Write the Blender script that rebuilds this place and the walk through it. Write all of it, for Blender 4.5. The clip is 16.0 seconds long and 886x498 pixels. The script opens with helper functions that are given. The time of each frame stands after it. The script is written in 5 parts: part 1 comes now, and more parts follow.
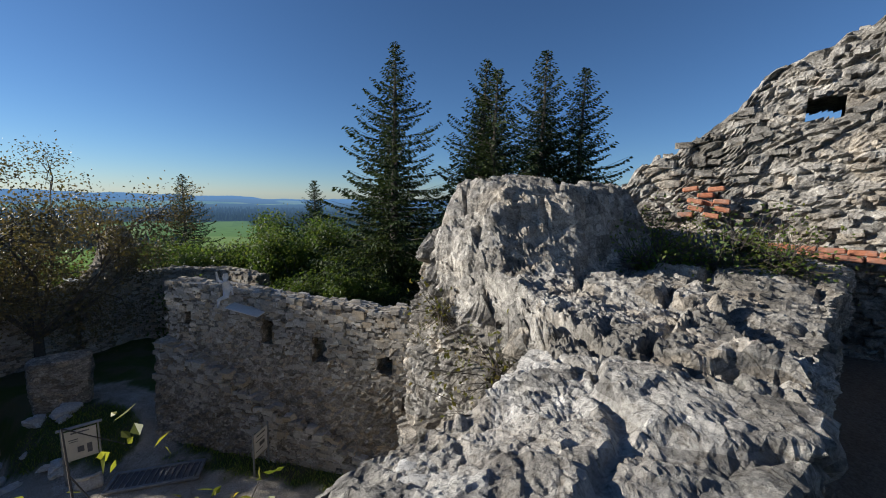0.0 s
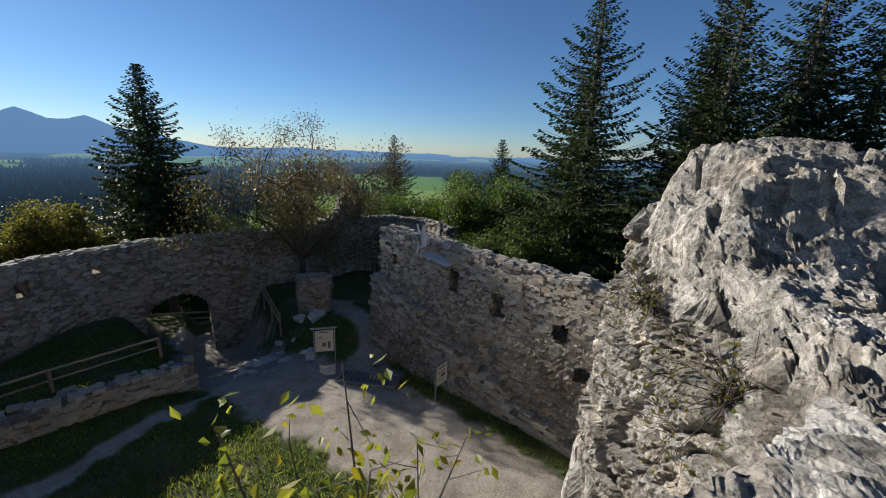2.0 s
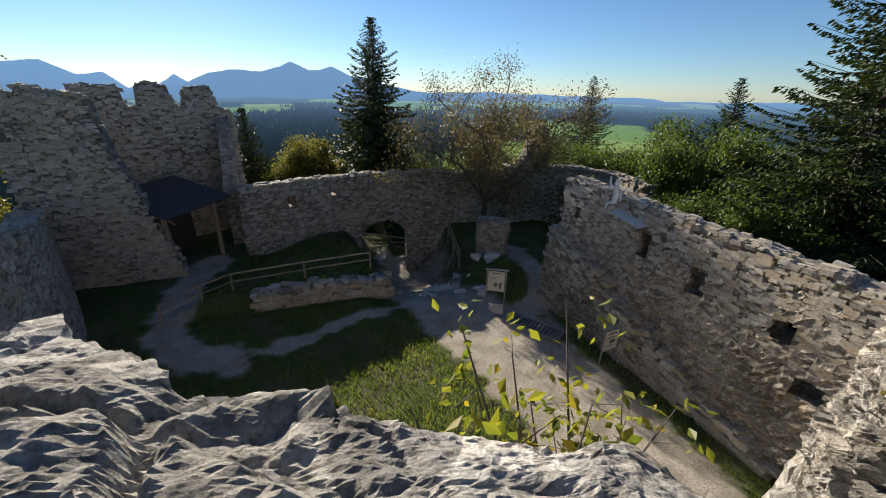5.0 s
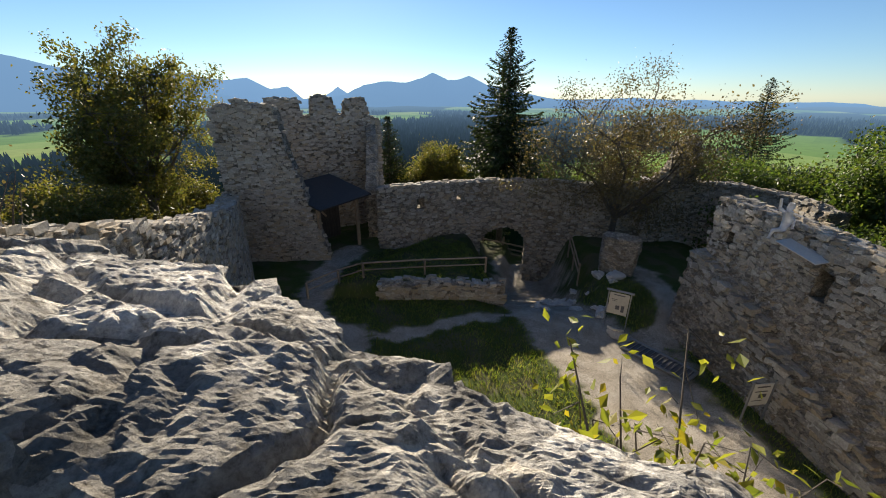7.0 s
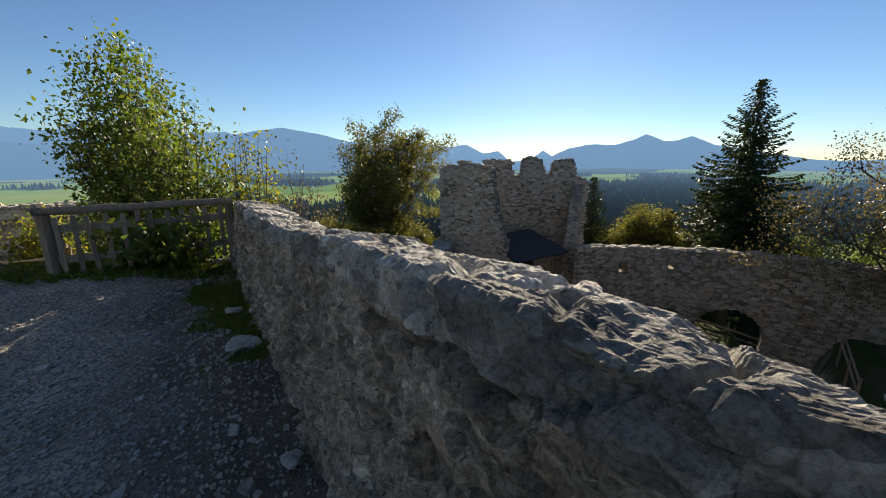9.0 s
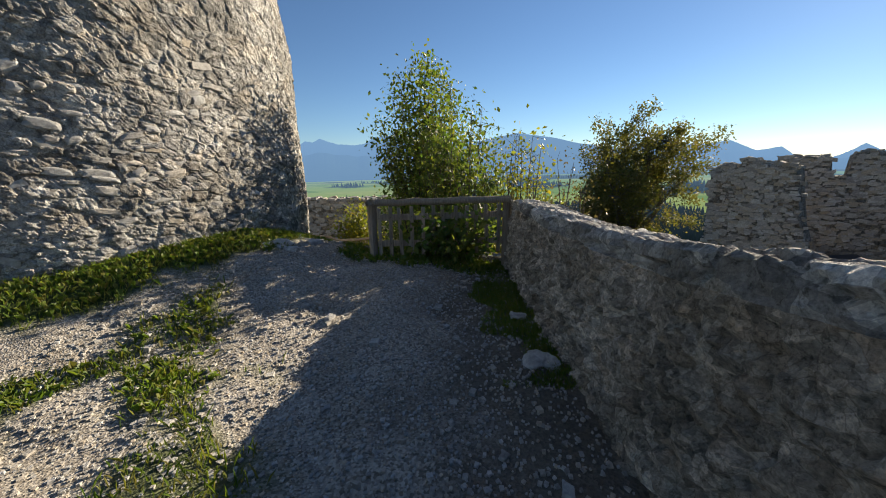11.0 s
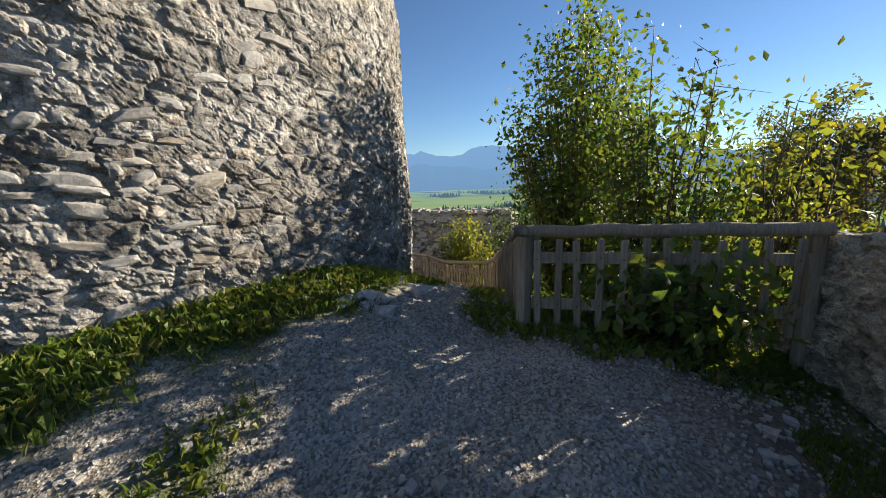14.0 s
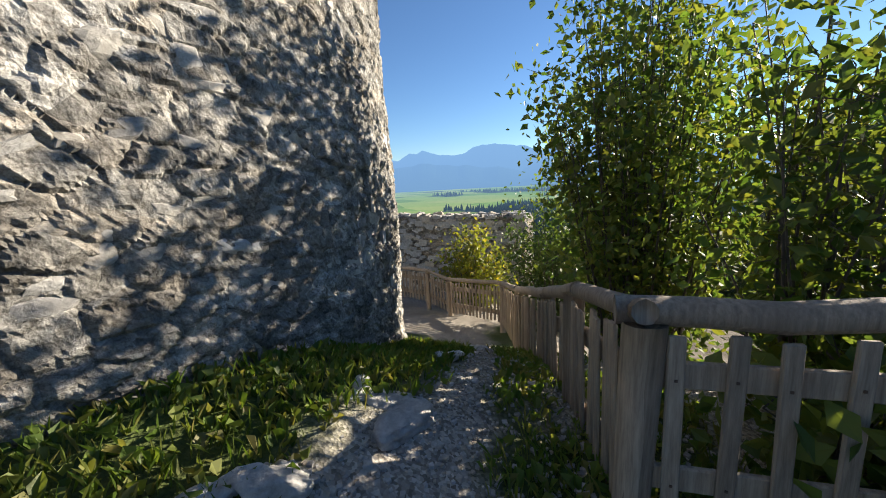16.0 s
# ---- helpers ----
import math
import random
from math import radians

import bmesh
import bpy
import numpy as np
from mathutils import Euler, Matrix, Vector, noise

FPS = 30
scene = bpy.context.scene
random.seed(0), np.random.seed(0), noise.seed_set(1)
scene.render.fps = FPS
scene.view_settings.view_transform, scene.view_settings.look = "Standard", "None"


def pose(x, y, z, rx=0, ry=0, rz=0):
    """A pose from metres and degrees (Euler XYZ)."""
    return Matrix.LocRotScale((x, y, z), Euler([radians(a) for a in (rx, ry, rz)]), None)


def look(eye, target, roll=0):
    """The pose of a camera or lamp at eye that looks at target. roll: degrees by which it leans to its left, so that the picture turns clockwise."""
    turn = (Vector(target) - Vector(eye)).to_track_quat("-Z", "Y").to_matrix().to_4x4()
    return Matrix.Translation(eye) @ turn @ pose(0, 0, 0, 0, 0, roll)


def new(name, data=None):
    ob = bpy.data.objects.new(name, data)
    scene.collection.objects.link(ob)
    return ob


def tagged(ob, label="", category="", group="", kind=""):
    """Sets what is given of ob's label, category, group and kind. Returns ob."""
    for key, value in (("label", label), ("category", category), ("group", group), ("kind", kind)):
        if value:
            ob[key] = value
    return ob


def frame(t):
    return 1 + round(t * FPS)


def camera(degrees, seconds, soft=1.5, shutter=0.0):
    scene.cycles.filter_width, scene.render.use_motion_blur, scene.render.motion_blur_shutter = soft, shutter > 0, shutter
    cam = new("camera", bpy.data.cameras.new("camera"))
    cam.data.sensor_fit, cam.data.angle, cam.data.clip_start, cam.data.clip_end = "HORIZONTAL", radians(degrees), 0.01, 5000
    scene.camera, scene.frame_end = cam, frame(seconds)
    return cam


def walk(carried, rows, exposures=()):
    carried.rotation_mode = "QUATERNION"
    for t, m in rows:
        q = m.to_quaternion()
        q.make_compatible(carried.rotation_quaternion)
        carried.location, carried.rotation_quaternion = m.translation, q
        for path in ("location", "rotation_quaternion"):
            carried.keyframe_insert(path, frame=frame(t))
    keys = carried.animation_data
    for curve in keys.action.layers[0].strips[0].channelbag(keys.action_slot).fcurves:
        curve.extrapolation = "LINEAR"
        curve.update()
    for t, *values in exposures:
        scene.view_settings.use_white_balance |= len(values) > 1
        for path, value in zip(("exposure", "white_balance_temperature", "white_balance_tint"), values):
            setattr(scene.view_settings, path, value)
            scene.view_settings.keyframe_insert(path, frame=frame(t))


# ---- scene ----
cam = camera(98.8, 16.0, soft=1.0)
PATH = [
    (0, (1.871, 1.16, 1.912), (3.141, 2.683, 1.644), 1.4),
    (0.5, (1.868, 1.223, 1.968), (2.943, 2.874, 1.625), 1.2),
    (1, (1.836, 1.282, 1.996), (2.701, 3.043, 1.605), 1.4),
    (1.5, (1.78, 1.337, 2.023), (2.417, 3.179, 1.575), 1.6),
    (2, (1.725, 1.377, 1.999), (2.166, 3.262, 1.5), 1.8),
    (2.5, (1.674, 1.397, 1.982), (1.953, 3.3, 1.436), 1.8),
    (3, (1.608, 1.402, 1.957), (1.752, 3.305, 1.361), 1.8),
    (3.5, (1.542, 1.402, 1.918), (1.554, 3.293, 1.266), 1.9),
    (4, (1.467, 1.377, 1.916), (1.329, 3.242, 1.206), 1.8),
    (4.2, (1.44, 1.369, 1.913), (1.24, 3.222, 1.185), 1.7),
    (6.5, (1.532, 1.291, 1.981), (0.679, 2.924, 1.202), 0.5),
    (7, (1.51, 1.214, 1.993), (0.511, 2.777, 1.245), 0.3),
    (7.5, (1.478, 1.112, 1.991), (0.323, 2.596, 1.31), 0.3),
    (8, (1.48, 1.0, 1.963), (0.172, 2.388, 1.359), 0.2),
    (8.5, (1.481, 0.851, 1.919), (-0.015, 2.071, 1.395), -0.0),
    (9, (1.396, 0.644, 1.905), (-0.313, 1.575, 1.443), -0.3),
    (9.5, (1.196, 0.416, 1.878), (-0.663, 1.008, 1.438), -0.6),
    (10, (0.94, 0.258, 1.849), (-0.993, 0.529, 1.412), -0.8),
    (12.3, (-0.587, -0.602, 1.801), (-2.494, -1.043, 1.387), -2.2),
    (12.5, (-0.812, -0.687, 1.802), (-2.709, -1.168, 1.392), -2.2),
    (13, (-1.38, -0.906, 1.752), (-3.26, -1.464, 1.356), -2.3),
    (13.5, (-1.894, -1.175, 1.72), (-3.763, -1.779, 1.341), -2.2),
    (14, (-2.376, -1.395, 1.733), (-4.239, -2.024, 1.365), -2.2),
    (14.5, (-2.886, -1.588, 1.747), (-4.741, -2.23, 1.362), -2.7),
    (15, (-3.404, -1.809, 1.763), (-5.258, -2.457, 1.385), -2.7),
    (15.5, (-3.954, -1.931, 1.772), (-5.808, -2.583, 1.397), -3.2),
    (16, (-4.504, -2.06, 1.747), (-6.36, -2.707, 1.376), -3.2),
]
walk(cam, [(t, look(e, g, r)) for t, e, g, r in PATH],
     [(0, 0.75, 6200, 10), (3.5, 0.95, 6550, 10), (7, 1.33, 7300, 10), (9, 1.2, 7500, 10), (12.5, 1.25, 7200, 10), (14, 1.36, 7100, 10), (16, 1.6, 6900, 10)])


# ---- world, sun, exposure ----
SUN_AZ, SUN_EL = 46.0, 19.5
world = bpy.data.worlds.new("world")
scene.world = world
world.use_nodes = True
_nt = world.node_tree
_sky = _nt.nodes.new("ShaderNodeTexSky")
_sky.sky_type = "NISHITA"
_sky.sun_disc = False
_sky.sun_elevation, _sky.sun_rotation = radians(SUN_EL), radians(-SUN_AZ)
_sky.altitude, _sky.air_density, _sky.dust_density, _sky.ozone_density = 1200, 1.0, 0.1, 6.0
_bg = _nt.nodes["Background"]
_bg.inputs["Strength"].default_value = 0.058
_nt.links.new(_sky.outputs["Color"], _bg.inputs["Color"])
sun_data = bpy.data.lights.new("sun", "SUN")
sun_data.energy, sun_data.angle, sun_data.color = 5.0, radians(0.5), (1.0, 0.92, 0.80)
sun = new("sun", sun_data)
_sd = Vector((-math.sin(radians(SUN_AZ)) * math.cos(radians(SUN_EL)), math.cos(radians(SUN_AZ)) * math.cos(radians(SUN_EL)), math.sin(radians(SUN_EL))))
sun.matrix_world = look(_sd * 60, (0, 0, 0))


# ---- noise on arrays ----
def _hash(ix, iy, iz, k=0):
    h = (ix.astype(np.int64) * 374761393 + iy.astype(np.int64) * 668265263 + iz.astype(np.int64) * 2147483647 + k * 974711) & 0xFFFFFFFF
    h = ((h ^ (h >> 13)) * 1274126177) & 0xFFFFFFFF
    h = ((h ^ (h >> 16)) * 2246822519) & 0xFFFFFFFF
    return ((h ^ (h >> 15)) & 0xFFFFFF) / float(0xFFFFFF)


def vnoise(P):
    i = np.floor(P).astype(np.int64)
    f = P - i
    f = f * f * (3 - 2 * f)
    r = 0.0
    for a in (0, 1):
        for b in (0, 1):
            for c in (0, 1):
                w = (f[..., 0] if a else 1 - f[..., 0]) * (f[..., 1] if b else 1 - f[..., 1]) * (f[..., 2] if c else 1 - f[..., 2])
                r = r + w * _hash(i[..., 0] + a, i[..., 1] + b, i[..., 2] + c)
    return r * 2 - 1


def fbm(P, octaves=4, gain=0.5):
    r, a = 0.0, 1.0
    for k in range(octaves):
        r = r + a * vnoise(P * (2.03 ** k) + 17.3 * k)
        a *= gain
    return r


def worley(P):
    """Nearest and second distance to scattered seeds, the cell's number, and its tilt at P."""
    i = np.floor(P).astype(np.int64)
    f1 = np.full(P.shape[:-1], 9.0)
    f2 = f1.copy()
    cid = np.zeros(P.shape[:-1])
    tilt = cid.copy()
    for a in (-1, 0, 1):
        for b in (-1, 0, 1):
            for c in (-1, 0, 1):
                x, y, z = i[..., 0] + a, i[..., 1] + b, i[..., 2] + c
                h1, h2, h3 = _hash(x, y, z, 1), _hash(x, y, z, 2), _hash(x, y, z, 3)
                dx, dy, dz = P[..., 0] - x - h1, P[..., 1] - y - h2, P[..., 2] - z - h3
                d = np.sqrt(dx * dx + dy * dy + dz * dz)
                near = d < f1
                f2 = np.where(near, f1, np.minimum(f2, d))
                cid = np.where(near, _hash(x, y, z, 4), cid)
                t = dx * (h2 * 2 - 1) + dy * (h3 * 2 - 1) + dz * (h1 * 2 - 1)
                tilt = np.where(near, t, tilt)
                f1 = np.where(near, d, f1)
    return f1, f2, cid, tilt


def step_np(a, b, x):
    t = np.clip((x - a) / (b - a), 0, 1)
    return t * t * (3 - 2 * t)


def rubble(P, size=0.3, flat=0.55):
    """Relief of rubble masonry: tilted stones proud of recessed joints, 0 to about 1."""
    W = P + 0.05 * np.stack([vnoise(P * 3), vnoise(P * 3 + 9), vnoise(P * 3 + 21)], -1)
    f1, f2, cid, tilt = worley(W / np.array([size, size, size * flat]))
    joint = step_np(0.02, 0.20, f2 - f1)
    return joint * (0.35 + 0.5 * cid + 0.55 * tilt) + 0.2 * fbm(P * 8, 4)


def rocky(P, size=0.42):
    """Relief of broken limestone: tilted blocks thrust up or sunk, clefts between, layered fracture."""
    W = P + 0.07 * np.stack([fbm(P * 2.3, 3), fbm(P * 2.3 + 9, 3), fbm(P * 2.3 + 21, 3)], -1)
    f1, f2, cid, tilt = worley(W / np.array([size * 1.25, size, size * 0.6]))
    cleft = step_np(0.0, 0.09, f2 - f1)
    g1, g2, gid, gt = worley(W / np.array([size * 0.45, size * 0.38, size * 0.22]) + 31)
    small = step_np(0.0, 0.10, g2 - g1)
    lay = 1 - np.abs(fbm(P * np.array([3.0, 3.0, 11.0]), 4))
    pits = np.abs(fbm(P * 15, 4, 0.6))
    return cleft * (0.3 + 0.45 * cid + 0.42 * tilt) + small * (0.16 * gid + 0.16 * gt) + 0.2 * lay - 0.17 * pits + 0.05 * fbm(P * 31, 3)


# ---- mesh helpers ----
def mesh_of(name, verts, faces, mat, smooth=False):
    me = bpy.data.meshes.new(name)
    if isinstance(faces, list):
        me.from_pydata(np.asarray(verts, float).tolist(), [], faces)
    else:
        V, F = np.asarray(verts, np.float32), np.asarray(faces, np.int32)
        me.vertices.add(len(V))
        me.vertices.foreach_set("co", V.ravel())
        me.loops.add(F.size)
        me.loops.foreach_set("vertex_index", F.ravel())
        me.polygons.add(len(F))
        me.polygons.foreach_set("loop_start", np.arange(len(F), dtype=np.int32) * F.shape[1])
        me.update(calc_edges=True)
        me.validate()
    if not smooth:
        me.polygons.foreach_set("use_smooth", [False] * len(me.polygons))
    if mat:
        me.materials.append(mat)
    if smooth:
        me.polygons.foreach_set("use_smooth", [True] * len(me.polygons))
    me.update()
    return me


def thing(name, label="", category="", group="", kind="", data=None, at=(0, 0, 0)):
    ob = new(name, data)
    ob.location = at
    return tagged(ob, label, category, group, kind)


def part(name, data, parent, label="", m=None, kind=""):
    ob = new(name, data)
    ob.parent = parent
    if m is not None:
        ob.matrix_local = m
    return tagged(ob, label, kind=kind)


def grid_faces(n, m, wrap=False, base=0):
    i, j = np.meshgrid(np.arange(n - 1), np.arange(m if wrap else m - 1), indexing="ij")
    j2 = (j + 1) % m
    return np.stack([i * m + j, (i + 1) * m + j, (i + 1) * m + j2, i * m + j2], -1).reshape(-1, 4) + base


def from_bm(name, bm, mat, smooth=False):
    me = bpy.data.meshes.new(name)
    bm.to_mesh(me)
    bm.free()
    if mat:
        me.materials.append(mat)
    if smooth:
        me.polygons.foreach_set("use_smooth", [True] * len(me.polygons))
    return me


def box_bm(sx, sy, sz, bevel=0.008, at=(0, 0, 0)):
    bm = bmesh.new()
    bmesh.ops.create_cube(bm, size=1)
    bmesh.ops.scale(bm, vec=(sx, sy, sz), verts=bm.verts)
    if bevel:
        bmesh.ops.bevel(bm, geom=list(bm.edges), offset=bevel, segments=1, affect="EDGES")
    bmesh.ops.translate(bm, vec=at, verts=bm.verts)
    return bm


def tube(points, radii, sides=7, seed=0, rough=0.06):
    """A tapered, slightly uneven limb along points, as arrays of vertices and faces."""
    rng = np.random.RandomState(seed)
    pts = np.asarray(points, float)
    d = np.gradient(pts, axis=0)
    d /= np.linalg.norm(d, axis=1)[:, None] + 1e-9
    up = np.array([0.31, 0.17, 0.93]) if abs(d[0][2]) < 0.9 else np.array([1.0, 0.1, 0])
    vs = []
    for p, t, r in zip(pts, d, radii):
        u = np.cross(t, up)
        u /= np.linalg.norm(u) + 1e-9
        w = np.cross(t, u)
        a = np.arange(sides) * 2 * math.pi / sides
        rr = r * (1 + rough * rng.randn(sides))
        vs.append(p + rr[:, None] * (np.cos(a)[:, None] * u + np.sin(a)[:, None] * w))
    V = np.concatenate(vs)
    F = grid_faces(len(pts), sides, wrap=True).tolist()
    n = len(pts)
    F.append(list(range(sides))[::-1])
    F.append([(n - 1) * sides + k for k in range(sides)])
    return V, F


def join(lists):
    V, F, b = [], [], 0
    for v, f in lists:
        V.append(np.asarray(v, float))
        F += [[i + b for i in q] for q in f]
        b += len(v)
    return np.concatenate(V), F


# ---- materials ----
def node_mat(name):
    m = bpy.data.materials.new(name)
    m.use_nodes = True
    nt = m.node_tree
    b = nt.nodes["Principled BSDF"]
    return m, nt, b


def _n(nt, kind, **kw):
    nd = nt.nodes.new(kind)
    for k, v in kw.items():
        nd.inputs[k].default_value = v
    return nd


def _coords(nt, world_space=True):
    if world_space:
        return nt.nodes.new("ShaderNodeNewGeometry").outputs["Position"]
    return nt.nodes.new("ShaderNodeTexCoord").outputs["Object"]


def _ramp(nt, src, stops):
    r = nt.nodes.new("ShaderNodeValToRGB")
    el = r.color_ramp.elements
    while len(el) < len(stops):
        el.new(0.5)
    for e, (p, c) in zip(el, stops):
        e.position = p
        e.color = (*c, 1) if len(c) == 3 else c
    nt.links.new(src, r.inputs["Fac"])
    return r.outputs["Color"]


def _mix(nt, fac, a, b, mode="MIX"):
    mx = nt.nodes.new("ShaderNodeMix")
    mx.data_type = "RGBA"
    mx.blend_type = mode
    for sock, val in ((mx.inputs["Factor"], fac), (mx.inputs["A"], a), (mx.inputs["B"], b)):
        if isinstance(val, (int, float)):
            sock.default_value = val
        elif isinstance(val, tuple):
            sock.default_value = (*val, 1)
        else:
            nt.links.new(val, sock)
    return mx.outputs["Result"]


def _noise(nt, co, scale, detail=6, rough=0.6):
    t = _n(nt, "ShaderNodeTexNoise", Scale=scale, Detail=detail, Roughness=rough)
    nt.links.new(co, t.inputs["Vector"])
    return t.outputs["Fac"]


def _scaled(nt, co, s):
    mp = nt.nodes.new("ShaderNodeMapping")
    mp.inputs["Scale"].default_value = s
    nt.links.new(co, mp.inputs["Vector"])
    return mp.outputs["Vector"]


def _bump(nt, b, height, strength=0.5, dist=0.02):
    bp = _n(nt, "ShaderNodeBump", Strength=strength, Distance=dist)
    nt.links.new(height, bp.inputs["Height"])
    nt.links.new(bp.outputs["Normal"], b.inputs["Normal"])


def rock_mat(name, dark, mid, light, warm, cell=3.4, coarse=0.7, warm_amount=0.35, bump=0.9, lichen=(0.30, 0.30, 0.27), dist=0.035):
    m, nt, b = node_mat(name)
    co = _coords(nt)
    big = _noise(nt, co, coarse, 4)
    grain = _noise(nt, co, 14.0, 8, 0.7)
    col = _ramp(nt, grain, [(0.28, dark), (0.5, mid), (0.72, light)])
    vor = _n(nt, "ShaderNodeTexVoronoi", Scale=cell)
    nt.links.new(_scaled(nt, co, (1, 1, 1.7)), vor.inputs["Vector"])
    cellv = nt.nodes.new("ShaderNodeSeparateColor")
    nt.links.new(vor.outputs["Color"], cellv.inputs["Color"])
    wf = _ramp(nt, cellv.outputs["Red"], [(0.62, (0, 0, 0)), (0.9, (warm_amount,) * 3)])
    col = _mix(nt, wf, col, warm)
    lum = _ramp(nt, cellv.outputs["Green"], [(0.0, (0.58,) * 3), (1.0, (1.2,) * 3)])
    col = _mix(nt, 1.0, col, lum, "MULTIPLY")
    chip = _n(nt, "ShaderNodeTexVoronoi", Scale=cell * 3.3)
    nt.links.new(_scaled(nt, co, (1, 1, 1.6)), chip.inputs["Vector"])
    chips = nt.nodes.new("ShaderNodeSeparateColor")
    nt.links.new(chip.outputs["Color"], chips.inputs["Color"])
    col = _mix(nt, 1.0, col, _ramp(nt, chips.outputs["Blue"], [(0.0, (0.66,) * 3), (1.0, (1.26,) * 3)]), "MULTIPLY")
    stain = _ramp(nt, big, [(0.38, (0.68, 0.66, 0.62)), (0.6, (1.06, 1.05, 1.03))])
    col = _mix(nt, 1.0, col, stain, "MULTIPLY")
    spots = _noise(nt, co, 5.5, 5, 0.65)
    sf = _ramp(nt, spots, [(0.6, (0, 0, 0)), (0.72, (0.55,) * 3)])
    col = _mix(nt, sf, col, lichen)
    nt.links.new(col, b.inputs["Base Color"])
    b.inputs["Roughness"].default_value = 0.92
    b.inputs["Specular IOR Level"].default_value = 0.25
    rid = _n(nt, "ShaderNodeTexNoise", Scale=9.0, Detail=9.0, Roughness=0.62)
    rid.noise_type = "RIDGED_MULTIFRACTAL"
    nt.links.new(co, rid.inputs["Vector"])
    pit = _noise(nt, co, 26.0, 6, 0.7)
    # cavity shading painted into the colour: pits of the bump noise go darker
    pit_shade = _ramp(nt, pit, [(0.34, (0.45, 0.43, 0.40)), (0.46, (1, 1, 1))])
    edge = _n(nt, "ShaderNodeTexVoronoi", Scale=cell * 1.6)
    edge.feature = "DISTANCE_TO_EDGE"
    warp = _n(nt, "ShaderNodeTexNoise", Scale=4.0, Detail=5.0)
    nt.links.new(co, warp.inputs["Vector"])
    nt.links.new(_mix(nt, 0.25, co, warp.outputs["Color"], "ADD"), edge.inputs["Vector"])
    crack = _ramp(nt, edge.outputs["Distance"], [(0.0, (0.70, 0.68, 0.66)), (0.035, (1, 1, 1))])
    col = _mix(nt, 1.0, _mix(nt, 1.0, col, pit_shade, "MULTIPLY"), crack, "MULTIPLY")
    nt.links.new(col, b.inputs["Base Color"])
    fine = _noise(nt, co, 60.0, 8, 0.75)
    speck = _ramp(nt, fine, [(0.32, (0.55, 0.54, 0.52)), (0.5, (1.0,) * 3), (0.68, (1.35, 1.34, 1.3))])
    nt.links.new(_mix(nt, 1.0, col, speck, "MULTIPLY"), b.inputs["Base Color"])
    acc = grain
    for src, k in ((rid.outputs["Fac"], 0.55), (fine, 0.45), (pit, 0.6), (crack, 0.35)):
        ml = nt.nodes.new("ShaderNodeMath")
        ml.operation = "MULTIPLY_ADD"
        nt.links.new(src, ml.inputs[0])
        ml.inputs[1].default_value = k
        nt.links.new(acc, ml.inputs[2])
        acc = ml.outputs[0]
    _bump(nt, b, acc, bump, dist)
    return m


LIMESTONE = rock_mat("limestone", (0.34, 0.33, 0.315), (0.57, 0.555, 0.53), (0.72, 0.705, 0.67), (0.52, 0.45, 0.36), cell=2.6, coarse=1.3, warm_amount=0.4, bump=1.0, dist=0.035)
CRAG = rock_mat("crag_stone", (0.23, 0.22, 0.205), (0.40, 0.385, 0.36), (0.53, 0.51, 0.475), (0.46, 0.39, 0.30), cell=3.0, coarse=0.8, warm_amount=0.4, bump=1.0, dist=0.035)
KEEP_WALL = rock_mat("keep_masonry", (0.19, 0.185, 0.175), (0.40, 0.39, 0.37), (0.58, 0.57, 0.545), (0.42, 0.35, 0.27), cell=3.2, coarse=0.6, warm_amount=0.35)
RUIN_WALL = rock_mat("ruin_masonry", (0.17, 0.155, 0.135), (0.32, 0.295, 0.26), (0.47, 0.44, 0.39), (0.36, 0.27, 0.17), cell=3.0, coarse=0.35, warm_amount=0.5)
PARAPET_FACE = rock_mat("parapet_mortar", (0.31, 0.265, 0.215), (0.58, 0.51, 0.43), (0.76, 0.69, 0.60), (0.46, 0.35, 0.25), cell=6.5, coarse=1.4, warm_amount=0.5, bump=1.0, dist=0.05)


def stone_mat(name, cols, bump=0.6):
    """Stones that differ one from the next."""
    m, nt, b = node_mat(name)
    co = _coords(nt)
    info = nt.nodes.new("ShaderNodeObjectInfo")
    geo = nt.nodes.new("ShaderNodeNewGeometry")
    add = nt.nodes.new("ShaderNodeMath")
    add.operation = "ADD"
    nt.links.new(info.outputs["Random"], add.inputs[0])
    nt.links.new(geo.outputs["Random Per Island"], add.inputs[1])
    fr = nt.nodes.new("ShaderNodeMath")
    fr.operation = "FRACT"
    nt.links.new(add.outputs[0], fr.inputs[0])
    base = _ramp(nt, fr.outputs[0], [(i / (len(cols) - 1), c) for i, c in enumerate(cols)])
    g = _noise(nt, co, 16.0, 8, 0.7)
    col = _mix(nt, 1.0, base, _ramp(nt, g, [(0.3, (0.62,) * 3), (0.68, (1.3,) * 3)]), "MULTIPLY")
    patch = _noise(nt, co, 5.0, 4, 0.6)
    col = _mix(nt, _ramp(nt, patch, [(0.56, (0, 0, 0)), (0.7, (0.5,) * 3)]), col, (0.27, 0.26, 0.24))
    nt.links.new(col, b.inputs["Base Color"])
    b.inputs["Roughness"].default_value = 0.9
    b.inputs["Specular IOR Level"].default_value = 0.25
    f = _noise(nt, co, 50.0, 8, 0.75)
    h = nt.nodes.new("ShaderNodeMath")
    h.operation = "ADD"
    nt.links.new(g, h.inputs[0])
    nt.links.new(f, h.inputs[1])
    _bump(nt, b, h.outputs[0], bump, 0.02)
    return m


